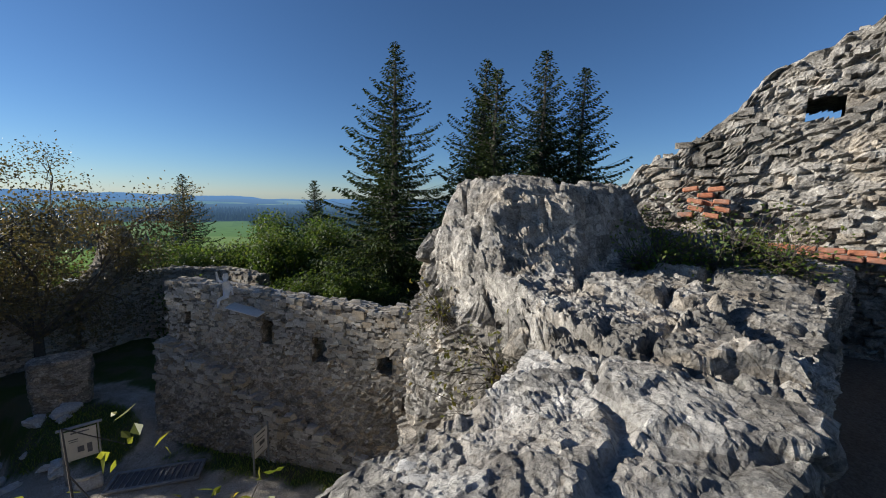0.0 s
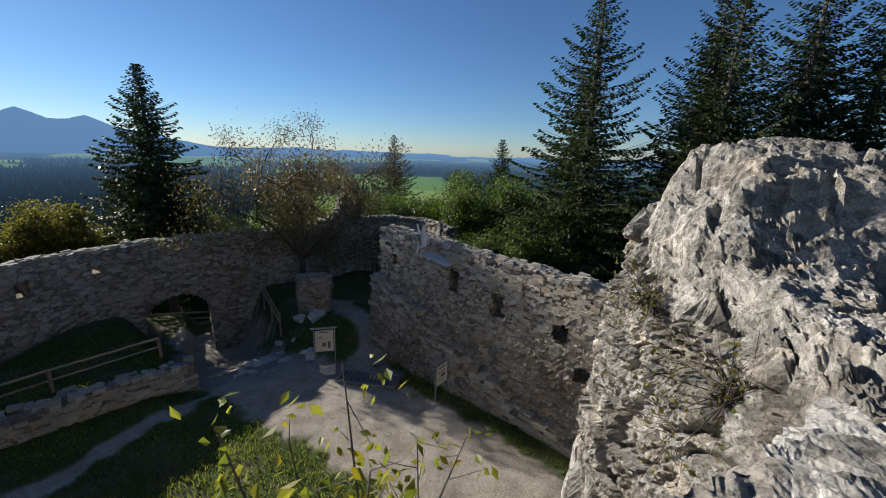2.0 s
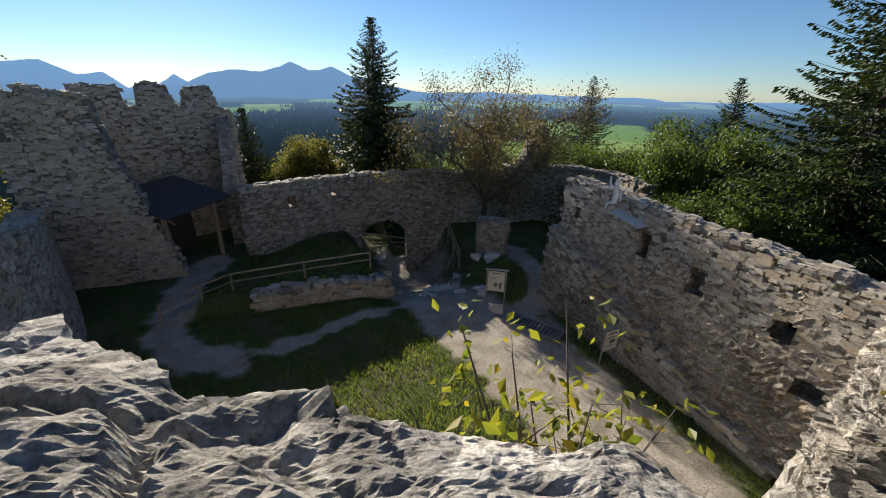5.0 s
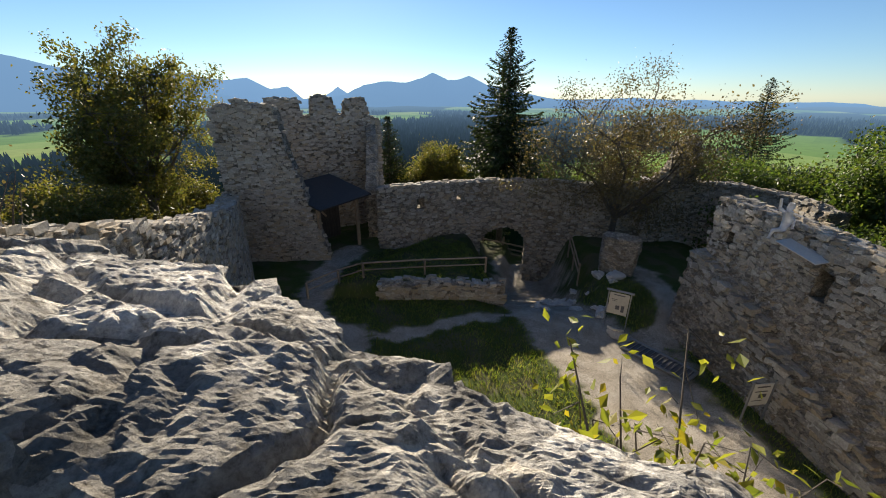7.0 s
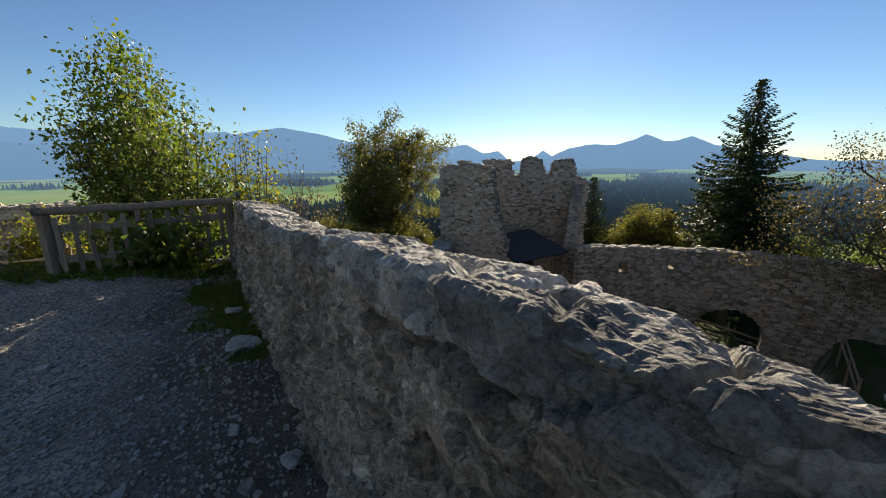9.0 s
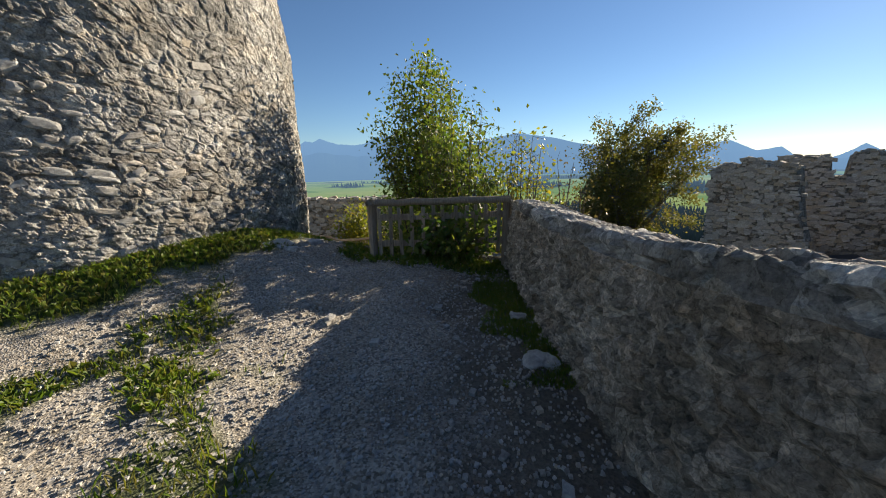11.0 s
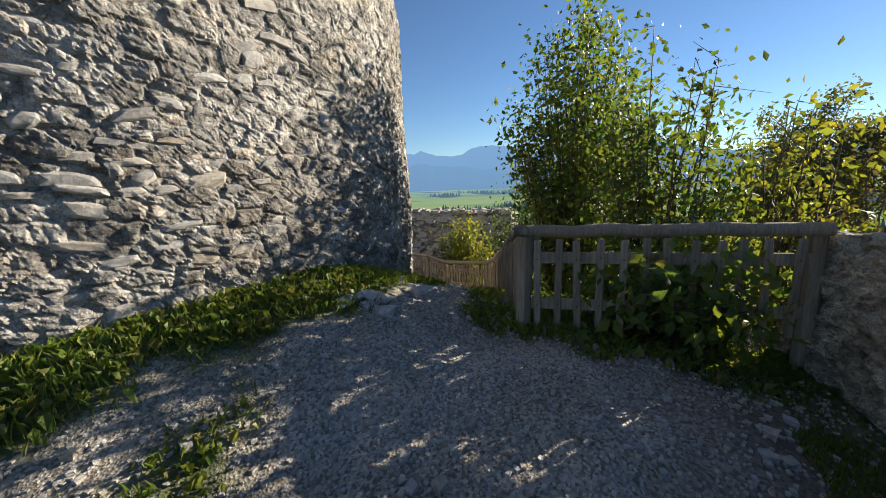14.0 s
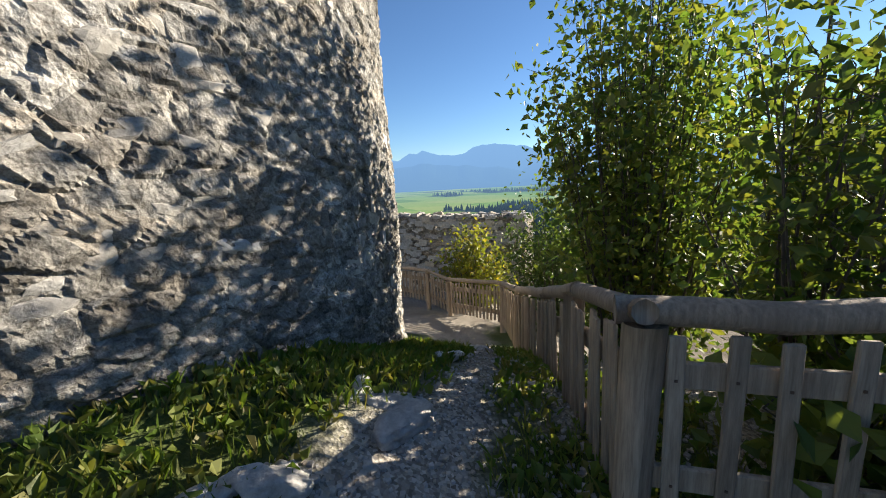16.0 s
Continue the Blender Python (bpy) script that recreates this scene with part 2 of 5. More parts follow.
STONE = stone_mat("keep_stone", [(0.30, 0.29, 0.27), (0.40, 0.39, 0.365), (0.40, 0.34, 0.26), (0.45, 0.44, 0.42), (0.25, 0.24, 0.225), (0.38, 0.36, 0.32)])
RUIN_STONE = stone_mat("ruin_stone", [(0.25, 0.23, 0.20), (0.38, 0.355, 0.31), (0.33, 0.27, 0.19), (0.44, 0.42, 0.38), (0.21, 0.19, 0.165)])
ROCK = stone_mat("grey_limestone_block", [(0.44, 0.435, 0.415), (0.54, 0.53, 0.505), (0.48, 0.465, 0.435), (0.58, 0.56, 0.525)], 1.0)
BRICK = stone_mat("old_brick", [(0.30, 0.11, 0.06), (0.38, 0.17, 0.10), (0.26, 0.12, 0.08)])


def wood_mat(name, dark, light, scale=(30, 30, 2.2)):
    m, nt, b = node_mat(name)
    co = _coords(nt, False)
    st = _scaled(nt, co, scale)
    g = _noise(nt, st, 1.6, 8, 0.7)
    col = _ramp(nt, g, [(0.3, dark), (0.7, light)])
    info = nt.nodes.new("ShaderNodeObjectInfo")
    col = _mix(nt, 1.0, col, _ramp(nt, info.outputs["Random"], [(0, (0.75,) * 3), (1, (1.15,) * 3)]), "MULTIPLY")
    grime = _noise(nt, co, 3.0, 4)
    col = _mix(nt, _ramp(nt, grime, [(0.5, (0, 0, 0)), (0.75, (0.6,) * 3)]), col, dark)
    nt.links.new(col, b.inputs["Base Color"])
    b.inputs["Roughness"].default_value = 0.8
    _bump(nt, b, g, 0.5, 0.006)
    return m


WOOD = wood_mat("weathered_wood", (0.15, 0.11, 0.078), (0.40, 0.315, 0.23))
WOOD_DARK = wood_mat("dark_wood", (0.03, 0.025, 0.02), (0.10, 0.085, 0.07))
BARK = wood_mat("bark", (0.035, 0.028, 0.022), (0.12, 0.10, 0.08), (14, 14, 3))


def leaf_mat(name, cols, trans=0.45):
    m, nt, b = node_mat(name)
    geo = nt.nodes.new("ShaderNodeNewGeometry")
    base = _ramp(nt, geo.outputs["Random Per Island"], [(i / (len(cols) - 1), c) for i, c in enumerate(cols)])
    big = _noise(nt, geo.outputs["Position"], 0.6, 3)
    col = _mix(nt, 1.0, base, _ramp(nt, big, [(0.35, (0.7,) * 3), (0.65, (1.2,) * 3)]), "MULTIPLY")
    nt.links.new(col, b.inputs["Base Color"])
    b.inputs["Roughness"].default_value = 0.5
    b.inputs["Specular IOR Level"].default_value = 0.35
    tr = nt.nodes.new("ShaderNodeBsdfTranslucent")
    bright = _mix(nt, 1.0, col, (1.5, 1.5, 0.7), "MULTIPLY")
    nt.links.new(bright, tr.inputs["Color"])
    mx = nt.nodes.new("ShaderNodeMixShader")
    mx.inputs["Fac"].default_value = trans
    nt.links.new(b.outputs[0], mx.inputs[1])
    nt.links.new(tr.outputs[0], mx.inputs[2])
    nt.links.new(mx.outputs[0], nt.nodes["Material Output"].inputs["Surface"])
    return m


NEEDLES = leaf_mat("spruce_needles", [(0.020, 0.034, 0.015), (0.034, 0.052, 0.020), (0.06, 0.075, 0.028)], 0.15)
NEEDLES.node_tree.nodes["Principled BSDF"].inputs["Specular IOR Level"].default_value = 0.08
LEAF_GREEN = leaf_mat("green_leaves", [(0.04, 0.07, 0.02), (0.06, 0.10, 0.026), (0.10, 0.12, 0.035)])
LEAF_OLIVE = leaf_mat("olive_leaves", [(0.07, 0.08, 0.02), (0.11, 0.11, 0.03), (0.15, 0.12, 0.04), (0.06, 0.08, 0.02)])
LEAF_YELLOW = leaf_mat("yellowing_leaves", [(0.12, 0.15, 0.025), (0.20, 0.20, 0.035), (0.08, 0.11, 0.02), (0.28, 0.22, 0.03)], 0.5)
LEAF_BUSH = leaf_mat("bush_leaves", [(0.055, 0.105, 0.022), (0.09, 0.145, 0.03), (0.15, 0.18, 0.04), (0.06, 0.10, 0.025), (0.17, 0.17, 0.035)], 0.45)
LEAF_AUTUMN = leaf_mat("brown_leaves", [(0.10, 0.085, 0.045), (0.15, 0.11, 0.06), (0.08, 0.075, 0.035)], 0.3)
GRASS = leaf_mat("grass_blades", [(0.07, 0.125, 0.022), (0.12, 0.18, 0.03), (0.17, 0.20, 0.045), (0.20, 0.18, 0.06)], 0.45)


def flat_mat(name, col, rough=0.6, metal=0.0, var=0.25):
    m, nt, b = node_mat(name)
    co = _coords(nt, False)
    g = _noise(nt, co, 8.0, 6)
    c = _mix(nt, 1.0, col, _ramp(nt, g, [(0.3, (1 - var,) * 3), (0.7, (1 + var * 0.5,) * 3)]), "MULTIPLY")
    nt.links.new(c, b.inputs["Base Color"])
    b.inputs["Roughness"].default_value = rough
    b.inputs["Metallic"].default_value = metal
    return m


def ground_mat(name, haze=False):
    """Grass, gravel and trodden earth, told apart by the attribute 'cover' (red: gravel, green: earth)."""
    m, nt, b = node_mat(name)
    co = _coords(nt)
    at = nt.nodes.new("ShaderNodeAttribute")
    at.attribute_name = "cover"
    sep = nt.nodes.new("ShaderNodeSeparateColor")
    nt.links.new(at.outputs["Color"], sep.inputs["Color"])
    g1 = _noise(nt, co, 30.0, 8, 0.75)
    g2 = _noise(nt, co, 1.2, 5)
    grass = _ramp(nt, g1, [(0.3, (0.03, 0.045, 0.012)), (0.55, (0.06, 0.085, 0.02)), (0.75, (0.10, 0.11, 0.04))])
    grass = _mix(nt, _ramp(nt, g2, [(0.45, (0, 0, 0)), (0.7, (0.6,) * 3)]), grass, (0.10, 0.095, 0.045))
    vor = _n(nt, "ShaderNodeTexVoronoi", Scale=55.0)
    nt.links.new(co, vor.inputs["Vector"])
    sc = nt.nodes.new("ShaderNodeSeparateColor")
    nt.links.new(vor.outputs["Color"], sc.inputs["Color"])
    grav = _ramp(nt, sc.outputs["Red"], [(0.0, (0.17, 0.15, 0.125)), (0.5, (0.36, 0.325, 0.28)), (1.0, (0.54, 0.50, 0.44))])
    grav = _mix(nt, 1.0, grav, _ramp(nt, g2, [(0.35, (0.72, 0.70, 0.66)), (0.65, (1.05,) * 3)]), "MULTIPLY")
    earth = _ramp(nt, g1, [(0.3, (0.07, 0.055, 0.04)), (0.7, (0.16, 0.135, 0.105))])
    col = _mix(nt, sep.outputs["Green"], _mix(nt, sep.outputs["Red"], grass, grav), earth)
    nt.links.new(col, b.inputs["Base Color"])
    b.inputs["Roughness"].default_value = 0.95
    b.inputs["Specular IOR Level"].default_value = 0.2
    hh = nt.nodes.new("ShaderNodeMath")
    hh.operation = "ADD"
    nt.links.new(vor.outputs["Distance"], hh.inputs[0])
    nt.links.new(g1, hh.inputs[1])
    _bump(nt, b, hh.outputs[0], 0.6, 0.02)
    return m


GROUND = ground_mat("courtyard_soil")


def far_mat(name, haze_glow, near, far, meadows=False, strength=0.55):
    """Distance: dark woods and bright meadows, with air haze put in as a blue glow by the length from the castle."""
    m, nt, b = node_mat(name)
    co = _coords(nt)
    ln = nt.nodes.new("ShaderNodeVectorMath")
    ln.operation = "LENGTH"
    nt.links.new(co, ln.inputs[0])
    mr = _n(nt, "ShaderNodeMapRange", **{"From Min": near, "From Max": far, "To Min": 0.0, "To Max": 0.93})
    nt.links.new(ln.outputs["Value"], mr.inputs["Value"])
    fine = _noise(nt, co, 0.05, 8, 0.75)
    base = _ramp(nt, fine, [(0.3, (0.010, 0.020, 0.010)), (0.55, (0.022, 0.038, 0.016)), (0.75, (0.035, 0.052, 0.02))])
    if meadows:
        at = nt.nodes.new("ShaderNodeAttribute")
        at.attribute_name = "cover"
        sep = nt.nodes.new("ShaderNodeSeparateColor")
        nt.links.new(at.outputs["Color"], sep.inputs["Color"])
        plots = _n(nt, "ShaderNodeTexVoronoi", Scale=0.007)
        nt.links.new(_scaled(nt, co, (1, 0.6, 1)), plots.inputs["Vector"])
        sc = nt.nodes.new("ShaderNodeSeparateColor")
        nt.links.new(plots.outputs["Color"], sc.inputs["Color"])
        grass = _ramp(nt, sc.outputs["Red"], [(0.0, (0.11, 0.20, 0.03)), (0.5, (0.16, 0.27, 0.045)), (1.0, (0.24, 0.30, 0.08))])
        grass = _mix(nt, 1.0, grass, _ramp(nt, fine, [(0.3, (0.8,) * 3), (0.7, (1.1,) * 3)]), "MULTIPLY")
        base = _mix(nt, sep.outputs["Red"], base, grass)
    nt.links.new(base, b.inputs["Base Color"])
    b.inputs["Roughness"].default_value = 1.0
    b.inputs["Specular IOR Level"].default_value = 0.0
    # haze is painted as emission here, stronger with distance
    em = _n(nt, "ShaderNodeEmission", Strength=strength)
    em.inputs["Color"].default_value = (*haze_glow, 1)
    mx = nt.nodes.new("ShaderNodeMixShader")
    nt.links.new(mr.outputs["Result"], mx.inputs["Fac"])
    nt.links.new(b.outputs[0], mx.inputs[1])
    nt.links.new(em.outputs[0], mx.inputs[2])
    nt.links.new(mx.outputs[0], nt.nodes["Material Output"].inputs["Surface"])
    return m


# glow colour that stands for the air haze in the far materials
HAZE_GLOW = (0.20, 0.37, 0.64)
FIELDS = far_mat("hazed_fields", HAZE_GLOW, 300, 5200, True)
FOREST = far_mat("hazed_forest", HAZE_GLOW, 300, 5200)
MOUNTAIN = far_mat("hazed_mountain", (0.16, 0.32, 0.58), -4000, 4800)


# ---- heights of the ground ----
def smooth(a, b, x):
    t = np.clip((x - a) / (b - a), 0, 1)
    return t * t * (3 - 2 * t)


KEEP_C, KEEP_R = (-7.02, -8.95), 5.1


def terrace_z(x, y):
    """The upper terrace: level by the parapet, banked up to the keep, falling away past the fence."""
    x, y = np.asarray(x, float), np.asarray(y, float)
    z = 0.24 * smooth(-2.5, -5.6, x) * smooth(0.8, -1.5, y)
    d = np.hypot(x - KEEP_C[0], y - KEEP_C[1]) - KEEP_R
    z = z + 0.55 * smooth(2.2, 0.1, d) * smooth(-8.0, -5.5, x)
    down = smooth(-6.4, -13.2, x)
    z = z * (1 - down) - 1.95 * down - 0.16 * np.clip(-13.2 - x, 0, 8)
    return z


def court_z(x, y):
    """The courtyard: level, with a sunken ramp to the gate and a raised bed beside it."""
    x, y = np.asarray(x, float), np.asarray(y, float)
    s = (x + 2.5) * -0.5 + (y - 18.2) * 0.866
    c = np.abs((x + 2.5) * 0.866 + (y - 18.2) * 0.5 + 0.03 * s)
    ramp = -3.3 * smooth(0.0, 10.5, s) * smooth(4.4, 1.9, c)
    u = (x + 11.55) * -0.55 + (y - 15.7) * 0.83
    bed = 0.9 * smooth(0.0, 0.5, u) * smooth(-6.4, -7.2, x + 0.35 * (y - 20)) * smooth(-15.6, -13.4, x)
    bank = 0.9 * smooth(2.0, 3.6, (x + 2.5) * 0.866 + (y - 18.2) * 0.5) * smooth(19.8, 23.0, y) * smooth(4.5, 1.5, x)
    return -8.9 + ramp + bed + bank + 0.6 * smooth(-13.0, -18.5, x)


# ---- ground sheets ----
def sheet(name, xs, ys, zfun, cover, mat, bump=0.03, bscale=2.2):
    X, Y = np.meshgrid(xs, ys, indexing="ij")
    Z = zfun(X, Y)
    P = np.stack([X, Y, Z], -1)
    Z = Z + bump * fbm(P * bscale, 4)
    V = np.stack([X, Y, Z], -1).reshape(-1, 3)
    me = mesh_of(name, V, grid_faces(len(xs), len(ys)), mat, True)
    if cover:
        a = me.color_attributes.new("cover", "FLOAT_COLOR", "POINT")
        c = np.zeros((len(V), 4))
        c[:, 0], c[:, 1] = cover(V)
        c[:, 3] = 1
        a.data.foreach_set("color", c.ravel())
    return me


def seg_dist(P, pts):
    d = np.full(len(P), 99.0)
    for (x0, y0), (x1, y1) in zip(pts[:-1], pts[1:]):
        v = np.array([x1 - x0, y1 - y0])
        t = np.clip(((P[:, 0] - x0) * v[0] + (P[:, 1] - y0) * v[1]) / (v @ v), 0, 1)
        d = np.minimum(d, np.hypot(P[:, 0] - x0 - t * v[0], P[:, 1] - y0 - t * v[1]))
    return d


LOOP_PATH = [(-17.6, 19.0), (-16.4, 15.2), (-14.5, 12.6), (-12.2, 11.4), (-10.2, 11.9)]
THIN_PATH = [(-10.2, 11.9), (-8.5, 13.6), (-6.2, 16.9), (-4.6, 18.6)]
GATE_PATH = [(-8.6, 29.5), (-6.0, 24.5), (-3.4, 20.0), (0.1, 17.0), (3.2, 14.1), (5.6, 11.0), (7.0, 6.0)]
BACK_PATH = [(1.2, 18.5), (2.4, 20.8), (2.0, 23.2), (0.6, 25.4), (-0.8, 26.5)]


def court_cover(V):
    n = 0.35 * fbm(V * 1.3, 4)
    a = smooth(1.05, 0.75, seg_dist(V, LOOP_PATH) + n)
    g = smooth(2.7, 2.2, seg_dist(V, GATE_PATH) + n * 1.4)
    b = smooth(0.85, 0.6, seg_dist(V, BACK_PATH) + n)
    a = np.maximum(a, smooth(0.55, 0.3, seg_dist(V, THIN_PATH) + n))
    wide = smooth(2.6, 1.9, np.hypot((V[:, 0] - 0.6) * 0.8, V[:, 1] - 17.0) + n * 2)
    e = 0.5 * smooth(0.15, 0.5, fbm(V * 0.9 + 40, 4))
    return np.clip(a + g + b + wide, 0, 1), e * (1 - np.clip(a + g + b + wide, 0, 1))


def terrace_cover(V):
    n = 0.4 * fbm(V * 1.5, 5)
    d = np.hypot(V[:, 0] - KEEP_C[0], V[:, 1] - KEEP_C[1]) - KEEP_R
    grass = smooth(1.15, 0.75, d + n * 0.6)
    strip = smooth(0.55, 0.15, seg_dist(V, [(3.5, -4.6), (0.0, -4.3), (-2.3, -3.7), (-3.0, -3.5), (-3.6, -3.2)]) + n) * 0.85
    strip = np.clip(strip + 0.8 * smooth(0.6, 0.2, seg_dist(V, [(-1.30, -1.92), (-1.82, -2.01), (-2.48, -2.99)]) + n), 0, 1)
    verge = smooth(0.75, 0.3, seg_dist(V, [(-6.0, 0.4), (-6.0, -1.2), (-6.2, -1.7), (-8, -2.2), (-13, -3.5)]) + n) * smooth(-4.6, -5.4, V[:, 0])
    g = np.clip(grass + strip + verge, 0, 1)
    earth = 0.85 * smooth(1.9, 0.5, (1.0 + 0.085 * V[:, 0]) - V[:, 1] + n) + 0.35 * smooth(-7.0, -9.0, V[:, 0])
    return 1 - g, np.clip(earth, 0, 0.85) * (1 - g)


thing("courtyard_ground", "trodden courtyard of pale gravel, grass and earth below the walls", "ground", kind="structure",
      data=sheet("courtyard_ground", np.arange(-26, 14.1, 0.2), np.arange(0.8, 34, 0.2), court_z, court_cover, GROUND, 0.05, 1.2))
_tx = np.concatenate([np.arange(-21, -9, 0.12), np.arange(-9, 4, 0.06), np.arange(4, 14.1, 0.25)])
thing("terrace_ground", "gravel and grass terrace beside the parapet, sloping to the fence", "ground", kind="structure",
      data=sheet("terrace_ground", _tx, np.concatenate([np.arange(-14, -5, 0.25), np.arange(-5, 1.6, 0.06)]), terrace_z, terrace_cover, GROUND, 0.035, 2.6))


def hill_z(x, y):
    r = np.hypot(x + 3, y - 10)
    near = -13.0 - 0.42 * np.clip(r - 24, 0, 170)
    P = np.stack([x, y, np.zeros_like(x)], -1)
    far = -92 + 9 * fbm(P / 420.0, 3) + 30 * smooth(1500, 4300, r) * smooth(-0.2, 0.6, y / (r + 1))
    return np.where(near > far, near, far) - 1.5 * smooth(20, 0, r)


def meadow(x, y):
    """1 on open meadow, 0 in the woods."""
    r = np.hypot(x, y)
    P = np.stack([x / 620.0, y / 620.0, np.zeros_like(x) + 3.7], -1)
    open_ = smooth(0.12, 0.2, fbm(P, 4, 0.55) - 0.25 * smooth(500, 150, r))
    az, d = np.degrees(np.arctan2(-x, y)), r
    for a0, d0, wa, wd in ((-1.5, 1150, 5, 330), (-12, 800, 7, 260), (-18, 520, 5, 130), (78, 1000, 7, 300), (72, 620, 5, 130), (38, 1700, 7, 220), (60, 900, 4, 250), (105, 1300, 9, 300), (112, 760, 8, 120), (6, 640, 5, 120)):
        q = np.hypot((az - a0) / wa, (d - d0) / wd) + 0.5 * fbm(P * 3.0, 3)
        open_ = np.maximum(open_, smooth(1.0, 0.9, q))
    return open_ * smooth(140, 260, r)


_r = np.concatenate([np.linspace(0, 40, 14), 40 * 1.027 ** np.arange(1, 178)])
_a = np.linspace(0, 2 * math.pi, 541)[:-1]
_R, _A = np.meshgrid(_r, _a, indexing="ij")
_GX, _GY = -3 + _R * np.cos(_A), 10 + _R * np.sin(_A)
_V = np.stack([_GX, _GY, hill_z(_GX, _GY)], -1).reshape(-1, 3)
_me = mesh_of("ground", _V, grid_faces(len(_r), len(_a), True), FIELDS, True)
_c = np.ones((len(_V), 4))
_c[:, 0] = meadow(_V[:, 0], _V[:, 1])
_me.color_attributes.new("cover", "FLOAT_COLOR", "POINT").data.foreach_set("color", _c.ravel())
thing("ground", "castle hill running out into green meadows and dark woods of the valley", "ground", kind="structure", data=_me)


# mountains on the far side of the valley: ridge lines by bearing and height in degrees
def ridge(name, pts, dist, seed, label, rough=0.12):
    az = np.linspace(pts[0][0], pts[-1][0], 260)
    el = np.interp(az, [p[0] for p in pts], [p[1] for p in pts])
    q = np.stack([az * 0.22 + seed, az * 0, az * 0], -1)
    el = el + rough * fbm(q * 2.2, 5)
    rows = []
    for k, f in enumerate(np.linspace(0, 1, 14)):
        d = dist * (0.78 + 0.22 * f)
        a = np.radians(az)
        z = d * np.tan(np.radians(el)) * (f ** 1.3) * d / dist - 95 * (1 - f)
        P = np.stack([-d * np.sin(a), d * np.cos(a), z], -1)
        w = 55 * fbm(P / 260.0 + seed, 4) * math.sin(math.pi * f)
        P[:, 0] += -np.sin(a) * w
        P[:, 1] += np.cos(a) * w
        P[:, 2] += 0.5 * w
        rows.append(P)
    V = np.stack(rows).reshape(-1, 3)
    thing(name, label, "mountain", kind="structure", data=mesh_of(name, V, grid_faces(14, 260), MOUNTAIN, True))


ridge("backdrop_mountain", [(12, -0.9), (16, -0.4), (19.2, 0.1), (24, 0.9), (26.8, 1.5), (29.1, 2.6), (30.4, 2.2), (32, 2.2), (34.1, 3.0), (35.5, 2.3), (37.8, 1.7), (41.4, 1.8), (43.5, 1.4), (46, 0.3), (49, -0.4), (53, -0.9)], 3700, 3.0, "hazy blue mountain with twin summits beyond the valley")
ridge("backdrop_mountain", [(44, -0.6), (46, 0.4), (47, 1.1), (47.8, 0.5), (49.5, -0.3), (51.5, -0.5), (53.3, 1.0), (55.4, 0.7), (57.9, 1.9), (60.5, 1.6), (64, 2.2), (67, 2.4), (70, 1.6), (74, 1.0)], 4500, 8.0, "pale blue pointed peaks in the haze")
ridge("backdrop_mountain", [(60, 0.0), (66, 1.0), (70, 1.5), (73.3, 2.2), (76.8, 3.0), (79, 3.6), (83.8, 4.2), (87, 3.7), (92, 2.4), (97, 0.6)], 3600, 13.0, "broad rounded mountain across the valley, hazed blue")
ridge("backdrop_mountain", [(84, 2.0), (90, 3.4), (95, 3.2), (98.2, 3.7), (101.8, 4.4), (104, 4.4), (105.2, 3.6), (106.8, 3.2), (109, 3.1), (110, 3.3), (111.4, 3.9), (112.4, 3.4), (113.5, 3.5), (115, 3.0), (120, 2.6), (126, 3.0), (135, 2.2)], 4300, 21.0, "jagged mountain range hazed blue in the distance", 0.3)
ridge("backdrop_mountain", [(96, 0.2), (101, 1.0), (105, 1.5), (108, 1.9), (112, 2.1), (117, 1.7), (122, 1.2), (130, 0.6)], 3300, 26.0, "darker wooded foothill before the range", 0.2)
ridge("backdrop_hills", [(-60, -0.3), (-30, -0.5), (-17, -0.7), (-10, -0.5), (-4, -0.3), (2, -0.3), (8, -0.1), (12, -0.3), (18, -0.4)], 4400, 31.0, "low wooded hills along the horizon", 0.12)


# ---- masonry ----
def wall_line(pts, res):
    pts = np.asarray(pts, float)
    seg = np.hypot(*np.diff(pts[:, :2], axis=0).T)
    s = np.concatenate([[0], np.cumsum(seg)])
    n = max(4, int(s[-1] / res))
    t = np.linspace(0, s[-1], n + 1)
    q = np.stack([np.interp(t, s, pts[:, k]) for k in range(3)], -1)
    d = np.gradient(q[:, :2], axis=0)
    d /= np.linalg.norm(d, axis=1)[:, None]
    return t, q, np.stack([d[:, 1], -d[:, 0]], -1)


